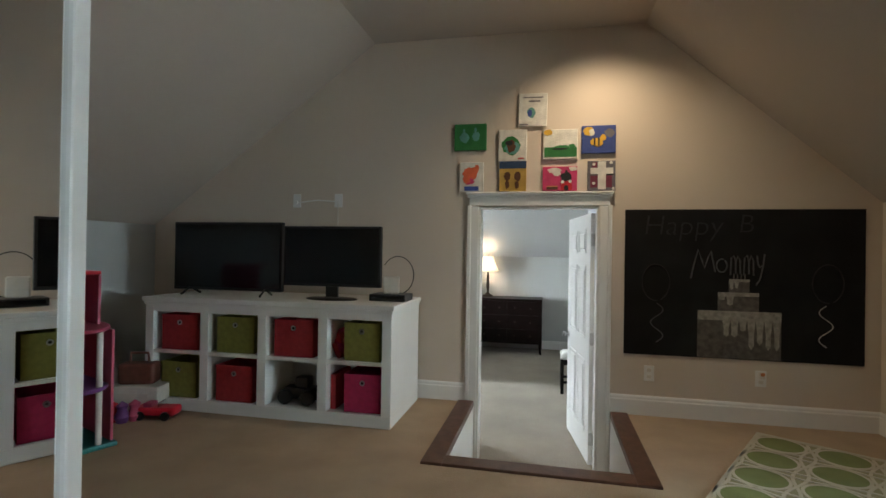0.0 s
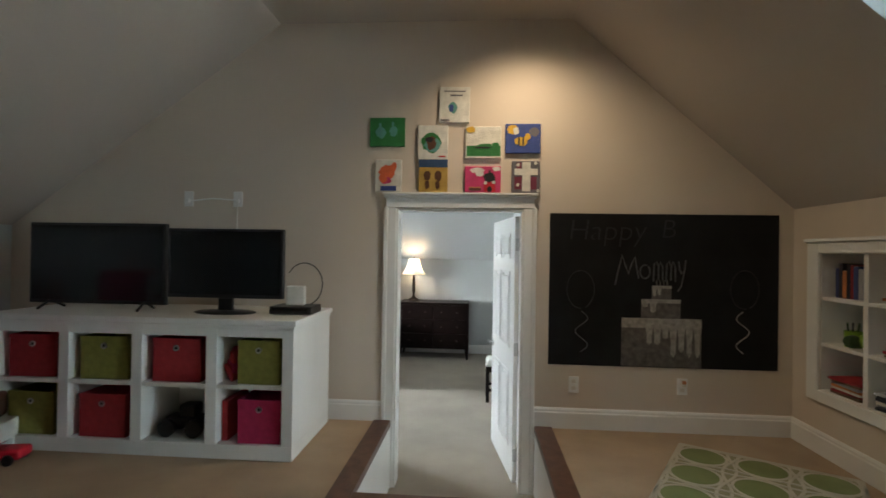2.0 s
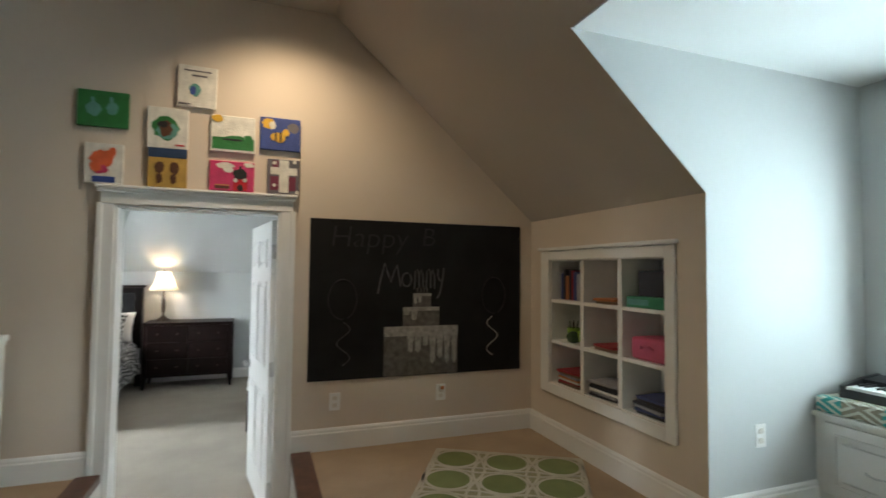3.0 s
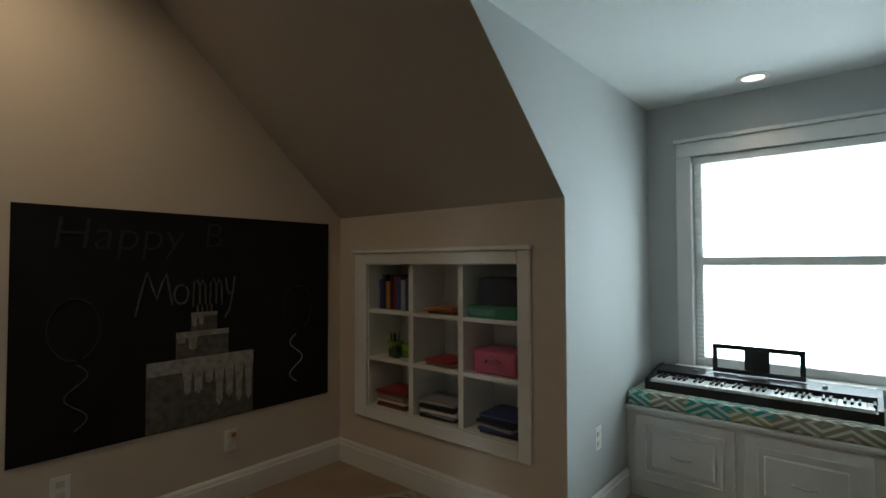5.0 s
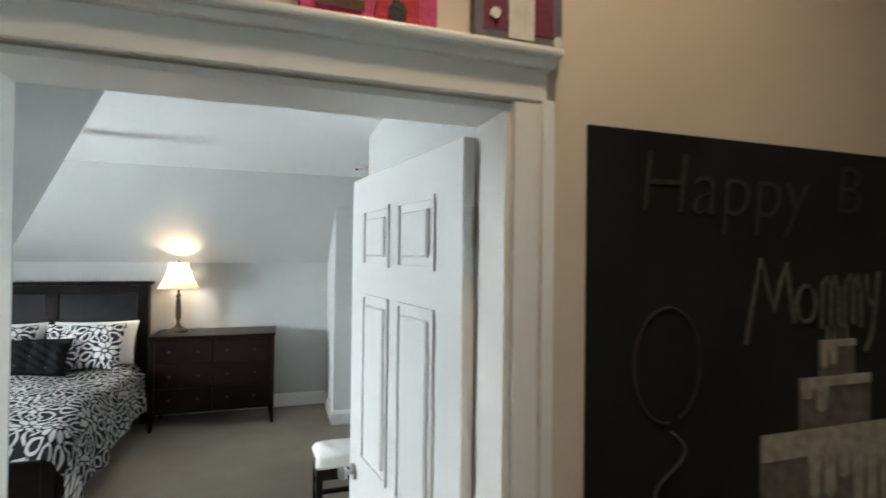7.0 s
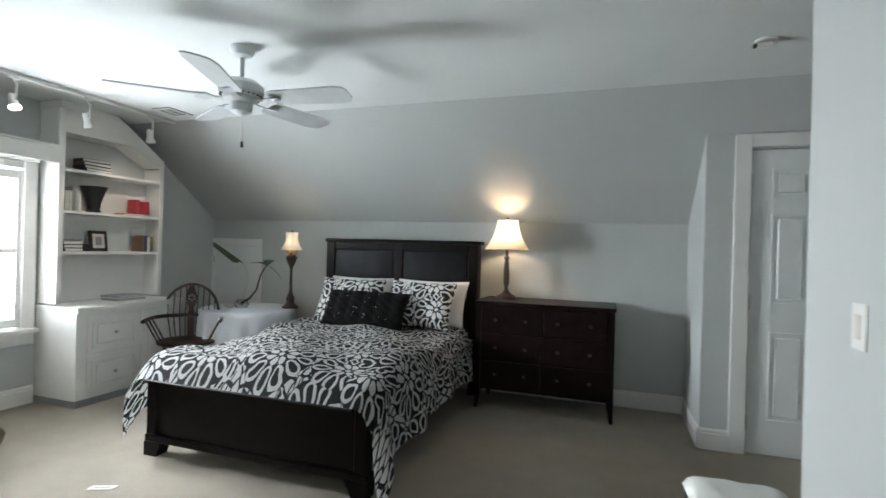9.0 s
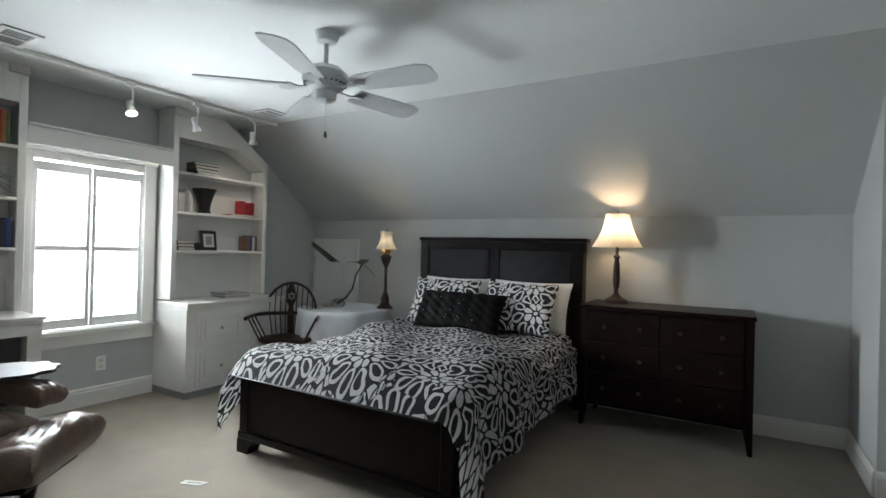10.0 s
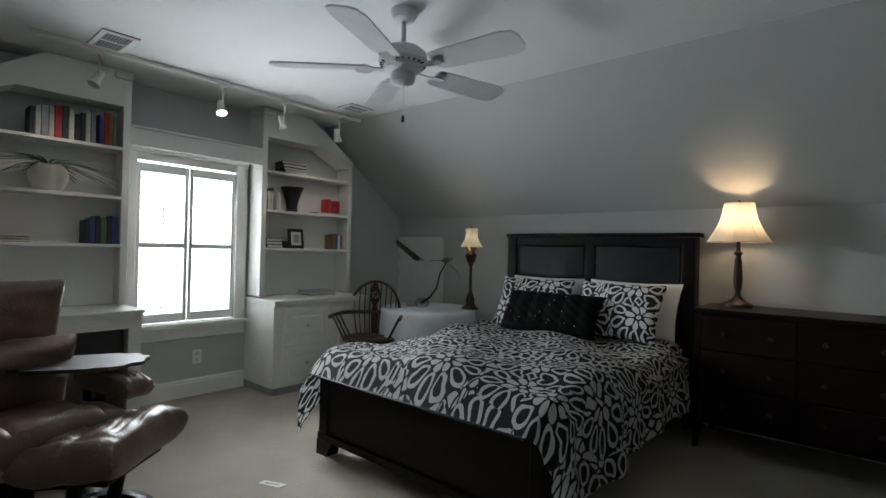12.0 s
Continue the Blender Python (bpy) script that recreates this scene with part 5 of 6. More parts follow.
table_lamp("table_lamp", "dark turned table lamp with a cream bell shade on the dresser", (-.97, 8.87, F + .9455),
           [(0, 0), (.095, 0), (.095, .02), (.085, .03), (.06, .04), (.035, .06), (.02, .08), (.016, .11), (.026, .14), (.030, .20), (.024, .32), (.017, .36), (.028, .375), (.028, .385), (.014, .40), (.012, .46), (0, .46)], (.20, .095, .27), 8, .46)
small_lamp = table_lamp("small_table_lamp", "slender bronze lamp with a small lit shade on the round table", (-3.28, 8.78, F + .7205),
           [(0, 0), (.085, 0), (.085, .015), (.06, .03), (.04, .06), (.045, .10), (.03, .14), (.016, .18), (.014, .42), (.022, .44), (.05, .50), (.06, .54), (.03, .57), (.012, .59), (0, .59)], (.11, .065, .18), 6, .62)

def leaf_blade(length, width, n=10, bend=.3):
    bm = bmesh.new()
    rows = []
    for i in range(n + 1):
        t = i / n
        w = width * math.sin(math.pi * min(1, t * .92 + .04)) ** .8 * (1 + .25 * (i % 2))
        y, z = t * length, -bend * length * t * t
        rows.append([bm.verts.new((-w, y, z + .15 * w)), bm.verts.new((0, y, z)), bm.verts.new((w, y, z + .15 * w))])
    for a, b in zip(rows, rows[1:]):
        for k in range(2):
            bm.faces.new((a[k], a[k + 1], b[k + 1], b[k]))
    return bm


for i in range(6):
    part("gilt_leaf", leaf_blade(.085, .016, 8, -.45), GILT, small_lamp, "gilt leaf under the shade", m=pose(0, 0, .545, 0, 0, 60 * i) @ pose(0, 0, 0, 28) @ Matrix.Translation((0, .035, 0)))

# round table with its cloth
rt = thing("round_table", "small round side table under a white cloth", "table", (-3.66, 8.58, F))
part("tabletop", lathe([(0, .68), (.46, .68), (.46, .705), (0, .705)], 40), WHITE, rt)
part("pedestal", lathe([(.2, 0), (.2, .03), (.04, .06), (.035, .66), (.1, .679)], 20), WHITE, rt, smooth=True)
tc = thing("tablecloth", "white tablecloth falling in folds to the floor", "tablecloth", (-3.66, 8.58, F))
prof = [(0, .718), (.30, .718), (.46, .718), (.478, .70)] + [(.482 + .0008 * i, .70 - .035 * i) for i in range(1, 19)]


def fold(u, z):
    d = max(0, .70 - z)
    return min(1, d * 3) * (.045 * math.sin(2 * math.pi * u * 17) + .02 * math.sin(2 * math.pi * u * 7 + 1))


bm = bmesh.new()
n = 140
rings = [[bm.verts.new((r * (1 + fold(i / n, z)) * math.cos(2 * math.pi * i / n), r * (1 + fold(i / n, z)) * math.sin(2 * math.pi * i / n), z)) for i in range(n)] for r, z in prof[1:]]
for a, b in zip(rings, rings[1:]):
    for i in range(n):
        bm.faces.new((a[i], a[(i + 1) % n], b[(i + 1) % n], b[i]))
bm.faces.new(rings[0])
bmesh.ops.recalc_face_normals(bm, faces=bm.faces)
part("cloth", bm, CLOTH, tc, smooth=True)


vs = thing("leaf_vase", "low glass vase with two long bent stems and dark leaves", "vase", (-3.72, 8.55, F + .7185))
part("vase", lathe([(0, 0), (.05, 0), (.075, .03), (.06, .07), (.03, .085), (.03, .09), (.05, .06), (0, .01)], 24), GLASS, vs, smooth=True)
part("dish", lathe([(0, 0), (.04, 0), (.07, .02), (.068, .024), (.03, .006), (0, .006)], 20), CERAMIC, vs, smooth=True, m=Matrix.Translation((-.13, -.02, 0)))
s1 = [(.0, 0, .05), (.03, .02, .16), (.05, .03, .28), (.03, .03, .40), (-.02, .02, .47)]
s2 = [(.0, 0, .05), (.08, .03, .10), (.15, .05, .20), (.18, .06, .34), (.24, .08, .45)]
part("stem", tube(s1, .006, 8, taper=[1, .9, .8, .7, .6]), CERAMIC, vs, smooth=True), part("stem", tube(s2, .011, 8, taper=[1.1, 1, .9, .8, .7]), CHAIRWOOD, vs, smooth=True)
tip = Vector(s1[-1])
part("leaf_rib", tube([tip, tip + Vector((-.16, -.02, .10)), tip + Vector((-.34, -.04, .20))], .006, 6), LEAF, vs)
for i in range(9):
    base = tip + Vector((-.04 - .032 * i, -.005 - .004 * i, .02 + .019 * i))
    for sd in (-1, 1):
        part("leaflet", leaf_blade(.15 - .006 * i, .024, 7, .12), LEAF, vs, m=Matrix.Translation(base) @ pose(0, 0, 0, 12 + 14 * sd, 55, 78 + 14 * sd))
for ang, tilt, ln, wd in ((100, 25, .17, .055), (-50, -25, .20, .06), (20, 40, .15, .05)):
    part("leaf", leaf_blade(ln, wd, 10, .35), LEAF, vs, m=Matrix.Translation(s2[-1]) @ pose(0, 0, 0, tilt, 0, ang))

# attic door behind the table
ad = thing("door_3", "small white attic access door in the knee wall", "door", (-4.32, YH, F))
ad["kind"] = "structure"
part("leaf", B(-.30, .30, -.012, -.001, .18, 1.36, bevel=.002, seg=1), DOORW, ad)
for x0, x1, z0, z1 in ((-.39, -.302, .15, 1.45), (.302, .39, .15, 1.45), (-.302, .302, 1.362, 1.45)):
    part("casing", B(x0, x1, -.02, -.001, z0, z1, bevel=.004, seg=1), WHITE, ad)
for z in (.4, 1.2):
    part("hinge", B(-.312, -.296, -.026, -.019, z - .04, z + .04), METAL, ad)

# windsor chair
wc = thing("windsor_chair", "dark wooden bow-back armchair with a pierced splat", "chair", (-3.86, 7.98, F), 36)
bm = lathe([(0, .42), (.21, .42), (.235, .435), (.235, .455), (.21, .465), (.1, .455), (0, .452)], 36)
part("seat", bm, CHAIRWOOD, wc, smooth=True, m=Matrix.Diagonal((1.08, 1, 1, 1)))
for x, y in ((-.15, -.14), (.15, -.14), (-.13, .13), (.13, .13)):
    part("leg", tube([(x, y, .43), (x * 1.15, y * 1.15, .28), (x * 1.3, y * 1.3, .14), (x * 1.42, y * 1.42, 0)], .018, 10, taper=[.8, 1.25, .9, .7]), CHAIRWOOD, wc, smooth=True)
part("stretcher", tube([(-.2, 0, .17), (0, 0, .18), (.2, 0, .17)], .012, 8), CHAIRWOOD, wc)
hoop = [(-.25 + .0, .17, .68)] + [(.25 * -math.cos(a), .19 + .07 * math.sin(a), .68 + .29 * math.sin(a)) for a in np.linspace(.15, math.pi - .15, 20)] + [(.25, .17, .68)]
part("hoop", tube(hoop, .014, 8), CHAIRWOOD, wc, smooth=True)
arm = [(.30 * math.cos(a), .20 * math.sin(a) + .0 if math.sin(a) > 0 else .0, .67) for a in np.linspace(0, math.pi, 20)]
arm = [(.32, -.22, .665), (.315, -.1, .67)] + arm + [(-.315, -.1, .67), (-.32, -.22, .665)]
part("arm_rail", tube(arm, .018, 8), CHAIRWOOD, wc, smooth=True)
for i in range(9):
    x = -.21 + .0525 * i
    if abs(x) < .03:
        continue
    top = .68 + .29 * math.sqrt(max(0, 1 - (x / .25) ** 2))
    part("spindle", tube([(x * .8, .17, .45), (x, .20, .68), (x, .19 + .07 * (top - .68) / .29, top)], .006, 6), CHAIRWOOD, wc)
for s in (-1, 1):
    for y in (-.16, -.06, .05):
        part("arm_spindle", tube([(s * .20, y, .45), (s * .305, y - .02, .665)], .008, 6), CHAIRWOOD, wc)
for z0, z1, w0, w1 in ((.46, .66, .03, .035), (.68, .74, .03, .02), (.74, .80, .02, .05), (.88, .96, .045, .02)):
    part("splat", P([(-w0, z0), (w0, z0), (w1, z1), (-w1, z1)], "y", .20, .215), CHAIRWOOD, wc)
part("splat_wheel", tube([(.045 * math.cos(a), .22, .84 + .045 * math.sin(a)) for a in np.linspace(0, 6.2832, 24)], .010, 6), CHAIRWOOD, wc)
for a in (0, 1.047, 2.094):
    part("wheel_spoke", tube([(.045 * math.cos(a), .22, .84 + .045 * math.sin(a)), (-.045 * math.cos(a), .22, .84 - .045 * math.sin(a))], .006, 6), CHAIRWOOD, wc)

# bookcases either side of the window
XC, XU = -4.15, -4.41


def bookcase(name, label, ya, yb, flip):
    """Sloped-top bookcase over a lower cabinet, between ya and yb; flip: the slope is at the low-y end."""
    b = thing(name, label, "bookcase", (XW, (ya + yb) / 2, F))
    w = (yb - ya) / 2
    sg = -1 if flip else 1
    D = XU - XW

    def outline(m0, top, cut_y, cut_z):
        pts = [(-w + m0, .80 + m0), (w - m0, .80 + m0), (w - m0, cut_z), (w - cut_y, top), (-w + m0, top)]
        return [(sg * p, q) for p, q in pts]
    z_in, z_out = 2.29, 2.545
    part("back", B(.001, .02, -w, w, .83, 2.0), WHITE, b)
    part("inner_stile", B(D - .02, D, min(sg * -w, sg * (-w + .05)), max(sg * -w, sg * (-w + .05)), .84, z_out, bevel=.003, seg=1), WHITE, b)
    part("outer_stile", B(D - .02, D, min(sg * w, sg * (w - .045)), max(sg * w, sg * (w - .045)), .84, 2.155, bevel=.003, seg=1), WHITE, b)
    part("inner_side", B(.001, D - .02, min(sg * -w, sg * (-w + .025)), max(sg * -w, sg * (-w + .025)), .84, z_out), WHITE, b)
    part("outer_side", B(.001, D - .02, min(sg * w, sg * (w - .025)), max(sg * w, sg * (w - .025)), .84, 2.12), WHITE, b)
    part("head_board", P([(sg * (-w + .05), z_in), (sg * (w - .37), z_in), (sg * (w - .045), 2.13), (sg * w, 2.155), (sg * w, 2.20), (sg * (w - .52), z_out), (sg * (-w + .05), z_out)], "x", D - .02, D), WHITE, b)
    part("soffit", P([(sg * (-w + .03), z_in), (sg * (w - .37), z_in), (sg * (w - .045), 2.13), (sg * (w - .03), 2.15), (sg * (w - .37), z_in + .02), (sg * (-w + .03), z_in + .02)], "x", .02, D - .02), WHITE, b)
    part("crown", B(.001, D + .03, min(sg * -w, sg * (-w + .1)) - .015, max(sg * -w, sg * (-w + .1)), z_out - .06, z_out - .002, bevel=.01), WHITE, b)
    for z in (1.27, 1.62, 1.98):
        part("shelf", B(.02, D - .005, -w + .03, w - .03, z - .012, z + .012, bevel=.003, seg=1), WHITE, b)
    return b


bookcase("bookcase", "white built-in bookcase with sloped top and a few ornaments", 7.15, 8.17, False)
bookcase("bookcase", "white built-in bookcase with sloped top filled with books", 5.07, 6.10, True)
cab = thing("base_cabinet", "white built-in file cabinet with raised-panel drawers", "cabinet", (XW, 7.15, F))
D = XC - XW
part("counter", B(.001, D + .02, -.01, 1.04, .80, .825, bevel=.006), WHITE, cab)
part("counter_moulding", B(.001, D + .01, 0, 1.03, .775, .799, bevel=.006), WHITE, cab)
part("body", B(.001, D - .02, .0, 1.02, .06, .774), WHITE, cab)
part("plinth", B(.001, D - .005, .003, 1.02, 0, .06), GRILLE, cab)
for y0, y1, z0, z1 in ((.09, .56, .43, .75), (.09, .56, .09, .41), (.60, 1.0, .09, .75)):
    df = part("drawer_front" if y0 < .5 else "cabinet_door", B(D - .02, D, y0, y1, z0, z1, bevel=.003, seg=1), WHITE, cab)
    b = raised_panel(bmesh.new(), -(y1 - y0) / 2 + .04, (y1 - y0) / 2 - .04, z0 + .04, z1 - .04, 0, .012)
    part("raised_panel", b, WHITE, df, m=Matrix.Translation((D, (y0 + y1) / 2, 0)) @ pose(0, 0, 0, 0, 0, 90))
    kn = lathe([(0, -.03), (.014, -.027), (.016, -.018), (.006, -.012), (.006, 0)], 14)
    part("knob", kn, METAL, df, "steel knob", True, Matrix.Translation((D + .011, (y0 + y1) / 2 if y0 < .5 else y0 + .06, (z0 + z1) / 2 if y0 < .5 else .6)) @ pose(0, 0, 0, 0, 0, 90) @ pose(0, 0, 0, -90))
part("face_frame", B(D - .02, D - .006, .0, 1.02, .06, .774), WHITE, cab)
dk = thing("built_in_desk", "white built-in desk under the bookcase, its kneehole shade in black", "desk", (XW, 5.07, F))
part("counter", B(.001, D + .02, -.02, 1.07, .80, .825, bevel=.006), WHITE, dk)
part("counter_moulding", B(.001, D + .01, -.01, 1.06, .775, .799, bevel=.006), WHITE, dk)
part("end_panel", B(.001, D, .97, 1.05, 0, .774), WHITE, dk)
part("end_panel", B(.001, D, 0, .05, 0, .774), WHITE, dk)
part("top_rail", B(D - .02, D, .05, .97, .70, .774), WHITE, dk)
# black sheet and block put the kneehole's shade into the colour
part("kneehole_shade_back", B(.005, .02, .05, .97, 0, .774), BLACK, dk)
part("kneehole_shade_block", B(.02, D - .04, .45, .95, .25, .69), BLACK, dk)

sx = (XW + XU) / 2 + .02
zs = [F + .8255, F + 1.2825, F + 1.6325, F + 1.9925]
book_stack(sx, 7.50, zs[3], 4, (0, 0, 4, 0), "bookcase books", .15, .24, .028)
book_row(sx, 7.22, zs[2], 5, "y", .20, (2, 2, 7, 2), "bookcase books", .028, .15)
book_stack(sx, 7.88, zs[2], 1, (5,), "bookcase books", .14, .22, .02)
book_row(sx, 7.90, zs[2] + .0205, 3, "y", .15, (1,), "bookcase books", .05, .12)
book_stack(sx, 7.30, zs[1], 3, (4, 0), "bookcase books", .14, .16, .03)
book_row(sx, 7.96, zs[1], 4, "y", .17, (4, 3, 2), "bookcase books", .03, .14)
book_stack(sx + .05, 7.8, zs[0], 3, (7, 2), "bookcase books", .22, .28, .016)
book_row(sx, 5.52, zs[3], 11, "y", .23, (0, 2, 7, 2, 1, 0, 2, 0), "bookcase books", .032, .15)
book_row(sx, 5.91, zs[3], 4, "y", .24, (3, 1, 5, 6), "bookcase books", .026, .15)
book_row(sx, 5.84, zs[1], 6, "y", .20, (0, 3, 0, 6), "bookcase books", .03, .15)
book_stack(sx, 5.42, zs[1], 3, (5, 4), "bookcase books", .15, .24, .018)
va = thing("black_vase", "black flared ceramic vase on the bookcase shelf", "vase", (sx, 7.52, zs[2]))
part("vase", lathe([(0, 0), (.055, 0), (.06, .015), (.05, .03), (.06, .10), (.085, .18), (.105, .225), (.11, .235), (.10, .235), (.07, .15), (0, .05)], 28), VASEB, va, smooth=True)
pf = thing("picture_frame", "small black picture frame with a pale mat", "picture frame", (sx, 7.58, zs[1]), 0)
part("moulding", B(-.008, .008, -.085, .085, .0, .19, bevel=.003, seg=1), BLACK, pf, m=pose(0, 0, 0, 0, -8, 0))
part("picture", B(.0085, .0095, -.055, .055, .03, .16), CERAMIC, pf, m=pose(0, 0, 0, 0, -8, 0))
part("photo", B(.010, .0105, -.03, .03, .055, .135), GRILLE, pf, m=pose(0, 0, 0, 0, -8, 0))
cl = thing("ornament_box", "small dark box beside the picture frame", "box", (sx, 7.42, zs[1]))
part("carton", B(-.05, .05, -.06, .06, 0, .07, bevel=.008), BLACK, cl)
pot = thing("potted_fern", "spreading fern in a pale round pot on the shelf", "plant", (sx, 5.64, zs[2]))
part("pot", lathe([(0, 0), (.07, 0), (.10, .05), (.115, .11), (.10, .17), (.09, .175), (.085, .15), (0, .15)], 28), CERAMIC, pot, smooth=True)
rnd = random.Random(5)
for i in range(46):
    a, ln = rnd.gauss(0, .5) + math.pi * (.5 if i % 2 else -.5), rnd.uniform(.20, .30)
    if math.cos(a) < -.2:
        ln *= .4
    part("frond", leaf_blade(ln, .010, 12, 1.5), LEAF, pot, m=Matrix.Translation((0, 0, .16)) @ pose(0, 0, 0, rnd.uniform(35, 60), 0, math.degrees(a) - 90))

# recliner and ottoman
rc = thing("recliner", "brown leather recliner on a dark wooden ring base", "armchair", (-3.27, 5.34, F), 12)


def pad(w, d, h, at, tilt=0.0, ry=0.0, n=18):
    return pillow(w, d, h, power=6, n=n), Matrix.Translation(at) @ pose(0, 0, 0, tilt, ry, 0)


def upholstered(w, d, h, across=(), along=(), wrinkle=.004, n=34, groove=.016):
    """A firm leather pad with stitched grooves across its width (u) and along it (v)."""
    bm = pillow(w, d, h, power=7, n=n)
    for v in bm.verts:
        u, q = 2 * v.co.x / w, 2 * v.co.y / d
        dip = sum(math.exp(-((u - g) / .055) ** 2) for g in across) + sum(math.exp(-((q - g) / .055) ** 2) for g in along)
        fade = min(1, abs(v.co.z) / (.25 * h))
        if v.co.z > 0:
            v.co.z += fade * (-groove * dip + wrinkle * math.sin(34 * u + 5 * math.sin(3 * q)) * math.exp(-(q * 2.2) ** 2) + wrinkle * .6 * math.sin(15 * q + 7 * u))
    return bm


for nm, dims, across, along, at, ry in (
        ("seat", (.58, .56, .19), (), (-.62, .62), (.10, 0, .41), -7),
        ("lower_back", (.42, .60, .17), (), (-.55, .55), (-.24, 0, .60), -70),
        ("upper_back", (.40, .60, .18), (-.82,), (-.55, .55), (-.36, 0, .89), -76)):
    part(nm, upholstered(*dims, across, along), LEATHER, rc, "", True, Matrix.Translation(at) @ pose(0, 0, 0, 0, ry, 0))
for s in (-1, 1):
    part("armrest", upholstered(.54, .14, .12), LEATHER, rc, "", True, Matrix.Translation((.06, s * .36, .56)))
    part("arm_bracket", tube([(-.18, s * .36, .52), (-.12, s * .33, .35), (.05, s * .26, .2), (0, 0, .14)], .024, 8), ESPRESSO, rc, smooth=True)
part("column", lathe([(.05, .03), (.05, .34), (.10, .36)], 18), ESPRESSO, rc, smooth=True)


def ring_base(r):
    """A broad flat wooden ring with rounded edges."""
    return lathe([(r - .065, 0), (r, 0), (r + .006, .012), (r + .004, .032), (r - .008, .042), (r - .058, .042), (r - .068, .03), (r - .065, 0)], 56, cap=False)


part("ring_base", ring_base(.31), ESPRESSO, rc, "", True)
for a in (0.5, 2.6, 4.7):
    part("base_arm", tube([(0, 0, .05), (.28 * math.cos(a), .28 * math.sin(a), .04)], .024, 8), ESPRESSO, rc)
tray = thing("lap_desk", "dark wooden swivel tray table over the recliner arm", "tray", (-3.36, 5.60, F + .60), 62)
outline = [(-.27, -.17), (.10, -.20), (.25, -.13), (.30, .0), (.27, .12), (.16, .19), (-.20, .17), (-.28, .08), (-.30, -.08)]
bm = P(outline, "z", .05, .068)
bmesh.ops.bevel(bm, geom=[e for e in bm.edges if abs(e.verts[0].co.z - e.verts[1].co.z) > .01], offset=.05, segments=4, affect="EDGES")
part("tray_top", bm, TRAYWOOD, tray)
part("pivot", tube([(-.1, 0, .0), (-.1, 0, .05)], .03, 12), METAL, tray, "steel pivot")
part("latch", tube([(-.27, -.03, .07), (-.33, -.03, .085), (-.36, .02, .07)], .010, 8), METAL, tray)
part("tray_arm", tube([(-.26, -.02, .045), (-.40, -.10, .035), (-.50, -.12, .0)], .016, 8), BLACK, tray)
ot = thing("ottoman", "brown leather ottoman on a dark ring base", "ottoman", (-2.90, 5.58, F), 40)
part("cushion", upholstered(.46, .60, .19, (0.0,), (-.66, .66), .005, 44, .008), LEATHER, ot, "", True, Matrix.Translation((0, 0, .37)) @ pose(0, 0, 0, 0, -8, 0))
part("underframe", B(-.14, .14, -.20, .20, .262, .292, bevel=.008), ESPRESSO, ot)
for s in (-1, 1):
    part("bracket", tube([(0, s * .17, .28), (-.04, s * .16, .16), (-.08, s * .17, .03)], .032, 10, taper=[1.2, .85, 1.1]), ESPRESSO, ot, smooth=True)
part("ring_base", ring_base(.25), ESPRESSO, ot, "", True, Matrix.Translation((-.06, 0, 0)))

# stool by the passage wall
stl = thing("stool", "dark wooden stool with a pale upholstered seat", "stool", (.45, 6.38, F), 0)
part("seat", pillow(.38, .36, .12, power=6), SEATW, stl, "", True, Matrix.Translation((0, 0, .45)))
part("seat_rail", B(-.18, .18, -.17, .17, .36, .43, bevel=.006), ESPRESSO, stl)
for x in (-.16, .16):
    for y in (-.15, .15):
        part("leg", B(x - .02, x + .02, y - .02, y + .02, 0, .37, bevel=.004, seg=1), ESPRESSO, stl)
for y in (-.15, .15):
    part("stretcher", B(-.14, .14, y - .01, y + .01, .13, .16), ESPRESSO, stl)
for x in (-.16, .16):
    part("stretcher", B(x - .01, x + .01, -.13, .13, .21, .24), ESPRESSO, stl)

# ceiling fan
fan = thing("ceiling_fan", "white five-blade ceiling fan with a pull chain", "fan", (-2.14, 6.667, ZB))
part("canopy", lathe([(.07, 0), (.07, -.02), (.055, -.05), (.02, -.06)], 28), FANW, fan, smooth=True)
part("downrod", tube([(0, 0, -.05), (0, 0, -.22)], .013, 10), FANW, fan)
part("motor", lathe([(.03, -.19), (.09, -.20), (.125, -.23), (.13, -.27), (.12, -.285), (.10, -.295), (.10, -.315), (.06, -.33)], 36), FANW, fan, smooth=True)
for i in range(24):
    a = 2 * math.pi * i / 24
    part("motor_slot", B(.095, .123, -.004, .004, -.292, -.287), BLACK, fan, m=pose(0, 0, 0, 0, 0, math.degrees(a)))
part("switch_housing", lathe([(.06, -.329), (.065, -.35), (.06, -.38), (.035, -.395), (0, -.398)], 28), FANW, fan, smooth=True)
part("pull_chain", tube([(.03, -.02, -.39), (.03, -.02, -.56)], .0018, 5), METAL, fan)
part("chain_pull", lathe([(0, 0), (.009, .005), (.008, .03), (.003, .04)], 12), BLACK, fan, smooth=True, m=Matrix.Translation((.03, -.02, -.60)))
for i in range(5):
    a = 6 + 72 * i
    out = [(.0, -.055), (.03, -.062), (.40, -.075), (.455, -.06), (.47, -.03), (.47, .03), (.455, .06), (.40, .075), (.03, .062), (.0, .055)]
    part("blade", P(out, "z", -.004, .004), FANW, fan, m=pose(0, 0, -.305, 0, 0, a) @ pose(.20, 0, 0, -12, 0, 0) @ Matrix.Diagonal((1.04, 1.2, 1, 1)))
    part("blade_iron", P([(.09, -.02), (.15, -.012), (.19, -.045), (.25, -.03), (.25, .03), (.19, .045), (.15, .012), (.09, .02)], "z", -.012, -.005), FANW, fan, m=pose(0, 0, -.305, 0, 0, a) @ pose(0, 0, 0, 10, 0, 0))

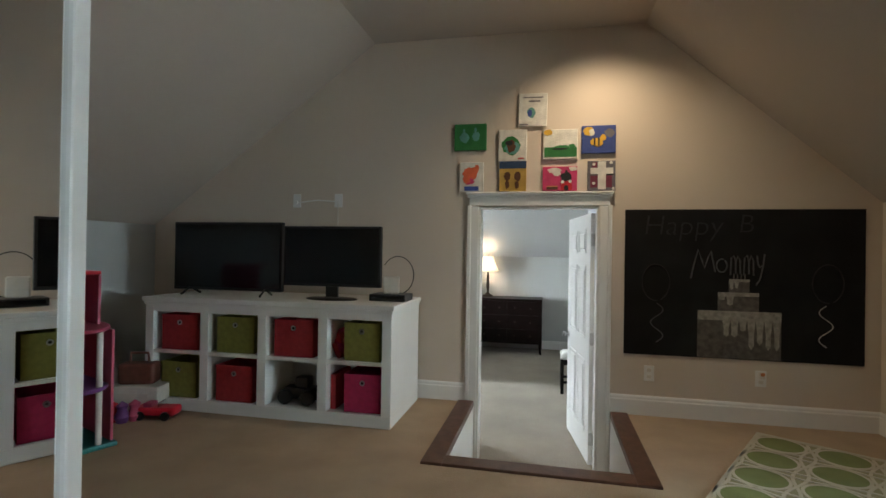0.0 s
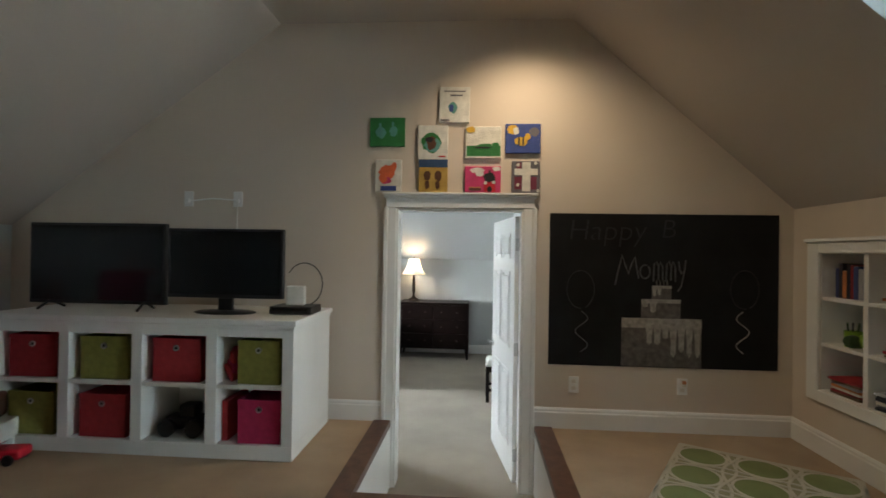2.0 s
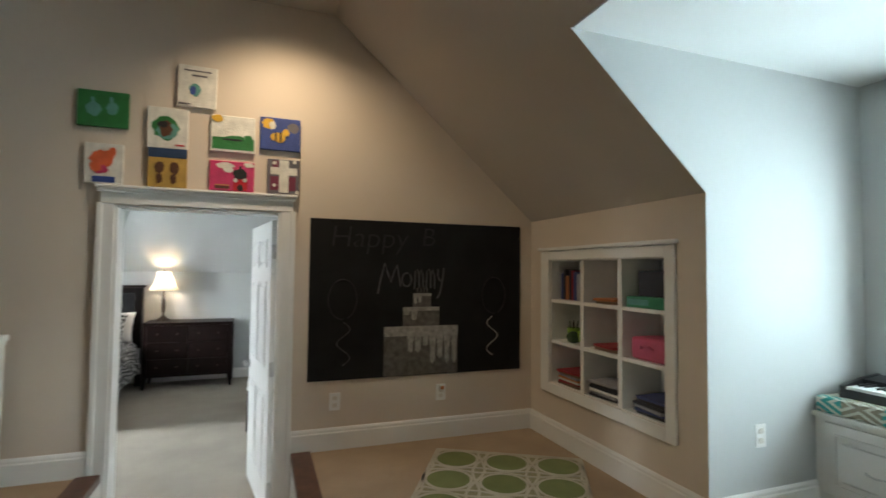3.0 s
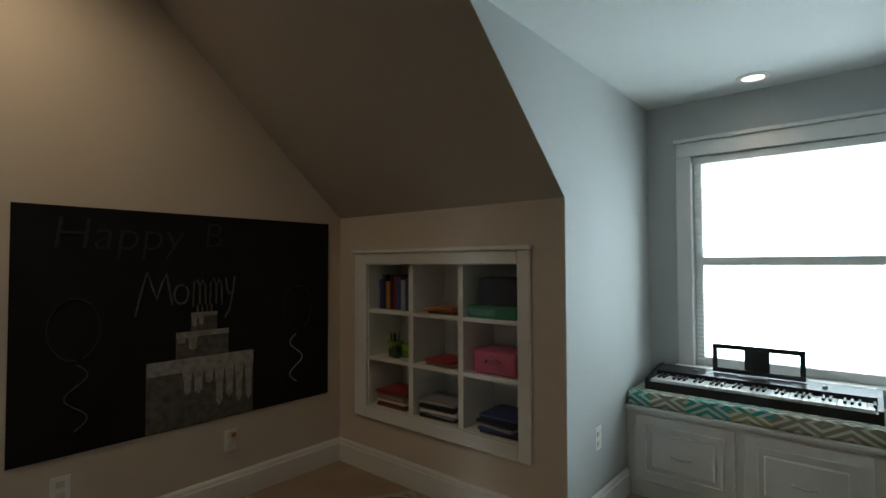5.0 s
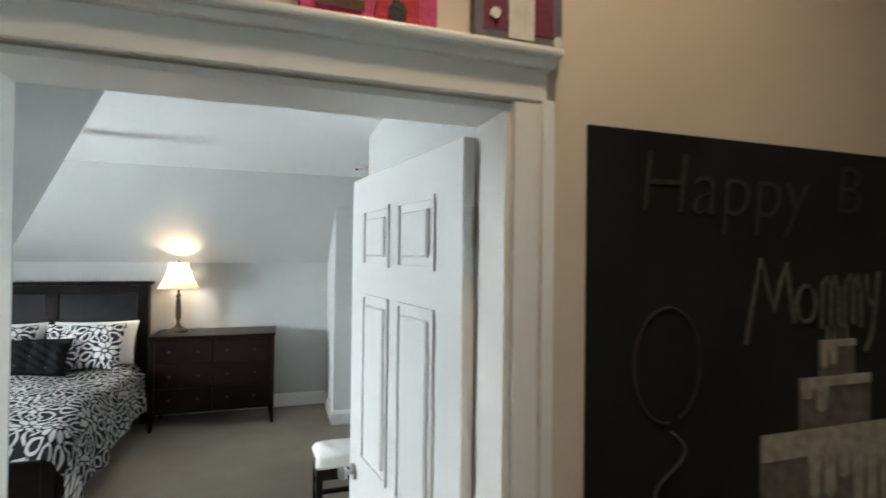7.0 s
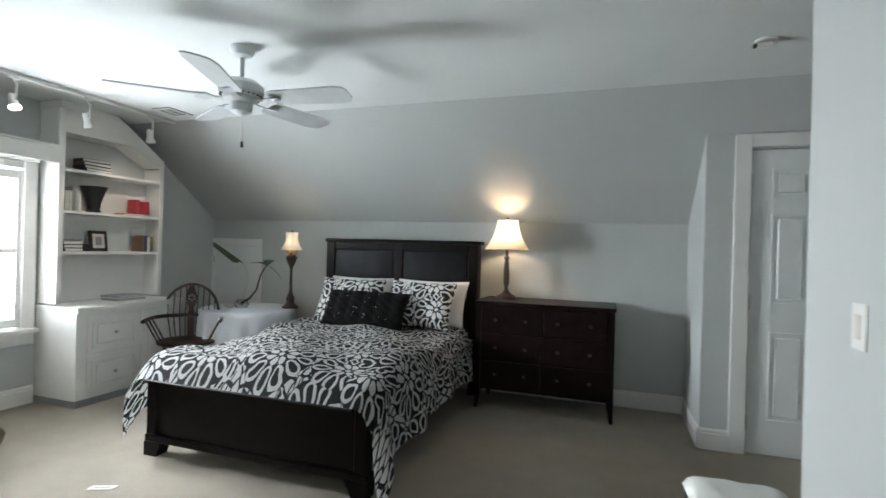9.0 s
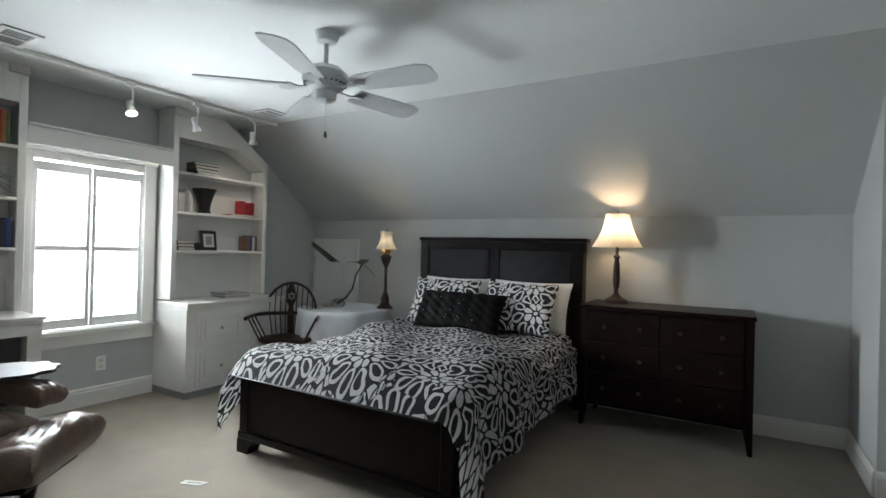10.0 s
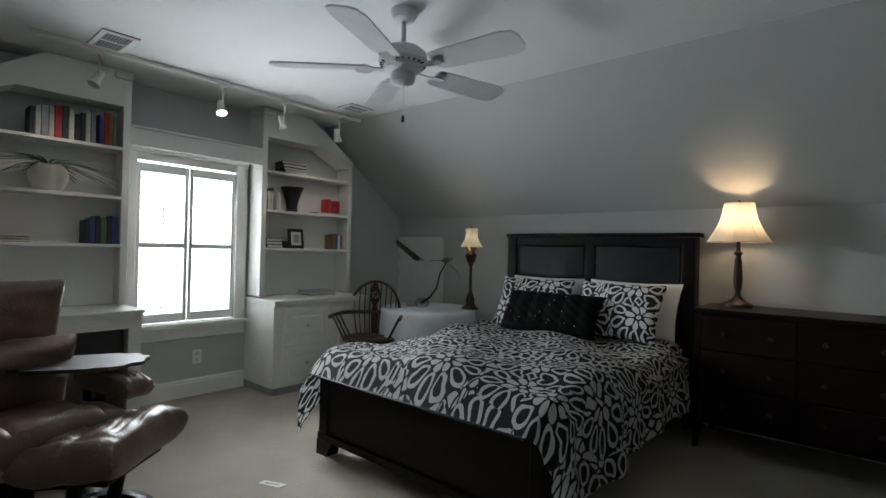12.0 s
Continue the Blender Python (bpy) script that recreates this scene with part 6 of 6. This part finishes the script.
# track lights
tr = thing("track_light", "white ceiling track with four small spot heads", "track light", (-4.04, 6.75, ZB))
part("track", B(-.018, .018, -1.30, 1.20, -.03, -.001, bevel=.003, seg=1), WHITE, tr)
part("feed_box", B(-.02, .02, -.06, .12, -.036, -.029, bevel=.003, seg=1), WHITE, tr)
for y, lit, yaw in ((-.96, False, 200), (-.16, True, -100), (.36, True, 20), (.93, False, 40)):
    hd = part("spot_head", lathe([(.0, .05), (.02, .05), (.026, .03), (.026, -.02), (.042, -.06), (.040, -.062), (.03, -.05), (0, -.045)], 24), WHITE, tr, "", True, Matrix.Translation((0, y, -.20)) @ pose(0, 0, 0, 0, 0, yaw) @ pose(0, 0, 0, 28))
    part("bracket", tube([(0, y, -.03), (0, y, -.06), (.03, y, -.08), (.03, y, -.20)], .008, 8), WHITE, hd)
    part("adaptor", B(-.014, .014, y - .03, y + .03, -.05, -.029, bevel=.003, seg=1), WHITE, hd)
    part("lamp_face", lathe([(0, 0), (.034, 0), (.034, .004), (0, .004)], 20), LIT if lit else METAL, hd, "", False, Matrix.Translation((0, y, -.20)) @ pose(0, 0, 0, 0, 0, yaw) @ pose(0, 0, 0, 28) @ Matrix.Translation((0, 0, -.06)))


def vent(x, y, lx, ly):
    v = thing("ceiling_vent", "white ceiling air vent with grey slats", "vent", (x, y, ZB), 0, "ceiling vents")
    part("backing", B(-lx / 2, lx / 2, -ly / 2, ly / 2, -.004, -.001), BLACK, v)
    for a in ((-lx / 2, -lx / 2 + .03, -ly / 2, ly / 2), (lx / 2 - .03, lx / 2, -ly / 2, ly / 2), (-lx / 2 + .03, lx / 2 - .03, -ly / 2, -ly / 2 + .03), (-lx / 2 + .03, lx / 2 - .03, ly / 2 - .03, ly / 2), (-.006, .006, -ly / 2 + .03, ly / 2 - .03)):
        part("vent_border", B(*a, -.012, -.0045, bevel=.002, seg=1), WHITE, v)
    k = int((ly - .06) / .016)
    for i in range(k):
        y0 = -ly / 2 + .03 + i * (ly - .06) / k
        part("slat", B(-lx / 2 + .03, lx / 2 - .03, y0 + .002, y0 + .011, -.010, -.006), GRILLE, v)


vent(-3.86, 5.82, .34, .20), vent(-3.78, 7.68, .20, .26)
sp = thing("smoke_detector", "small white detector on the ceiling", "detector", (.71, 7.32, ZB))
part("base", lathe([(.055, -.001), (.055, -.012), (.05, -.016), (0, -.016)], 28), WHITE, sp, smooth=True)
part("sensor", B(-.045, .03, -.02, .02, -.04, -.016, bevel=.006), WHITE, sp)
part("sensor_lens", B(-.06, -.044, -.014, .014, -.036, -.02), BLACK, sp)
ppr = thing("folded_paper", "small folded white paper on the carpet", "paper", (-2.70, 6.30, F), 25)
part("sheet", P([(-.07, -.02), (.06, -.025), (.08, .02), (-.06, .025)], "z", .002, .006), PAPER, ppr)
part("printed_bar", B(-.04, .05, -.006, .004, .0065, .0072), GRILLE, ppr)
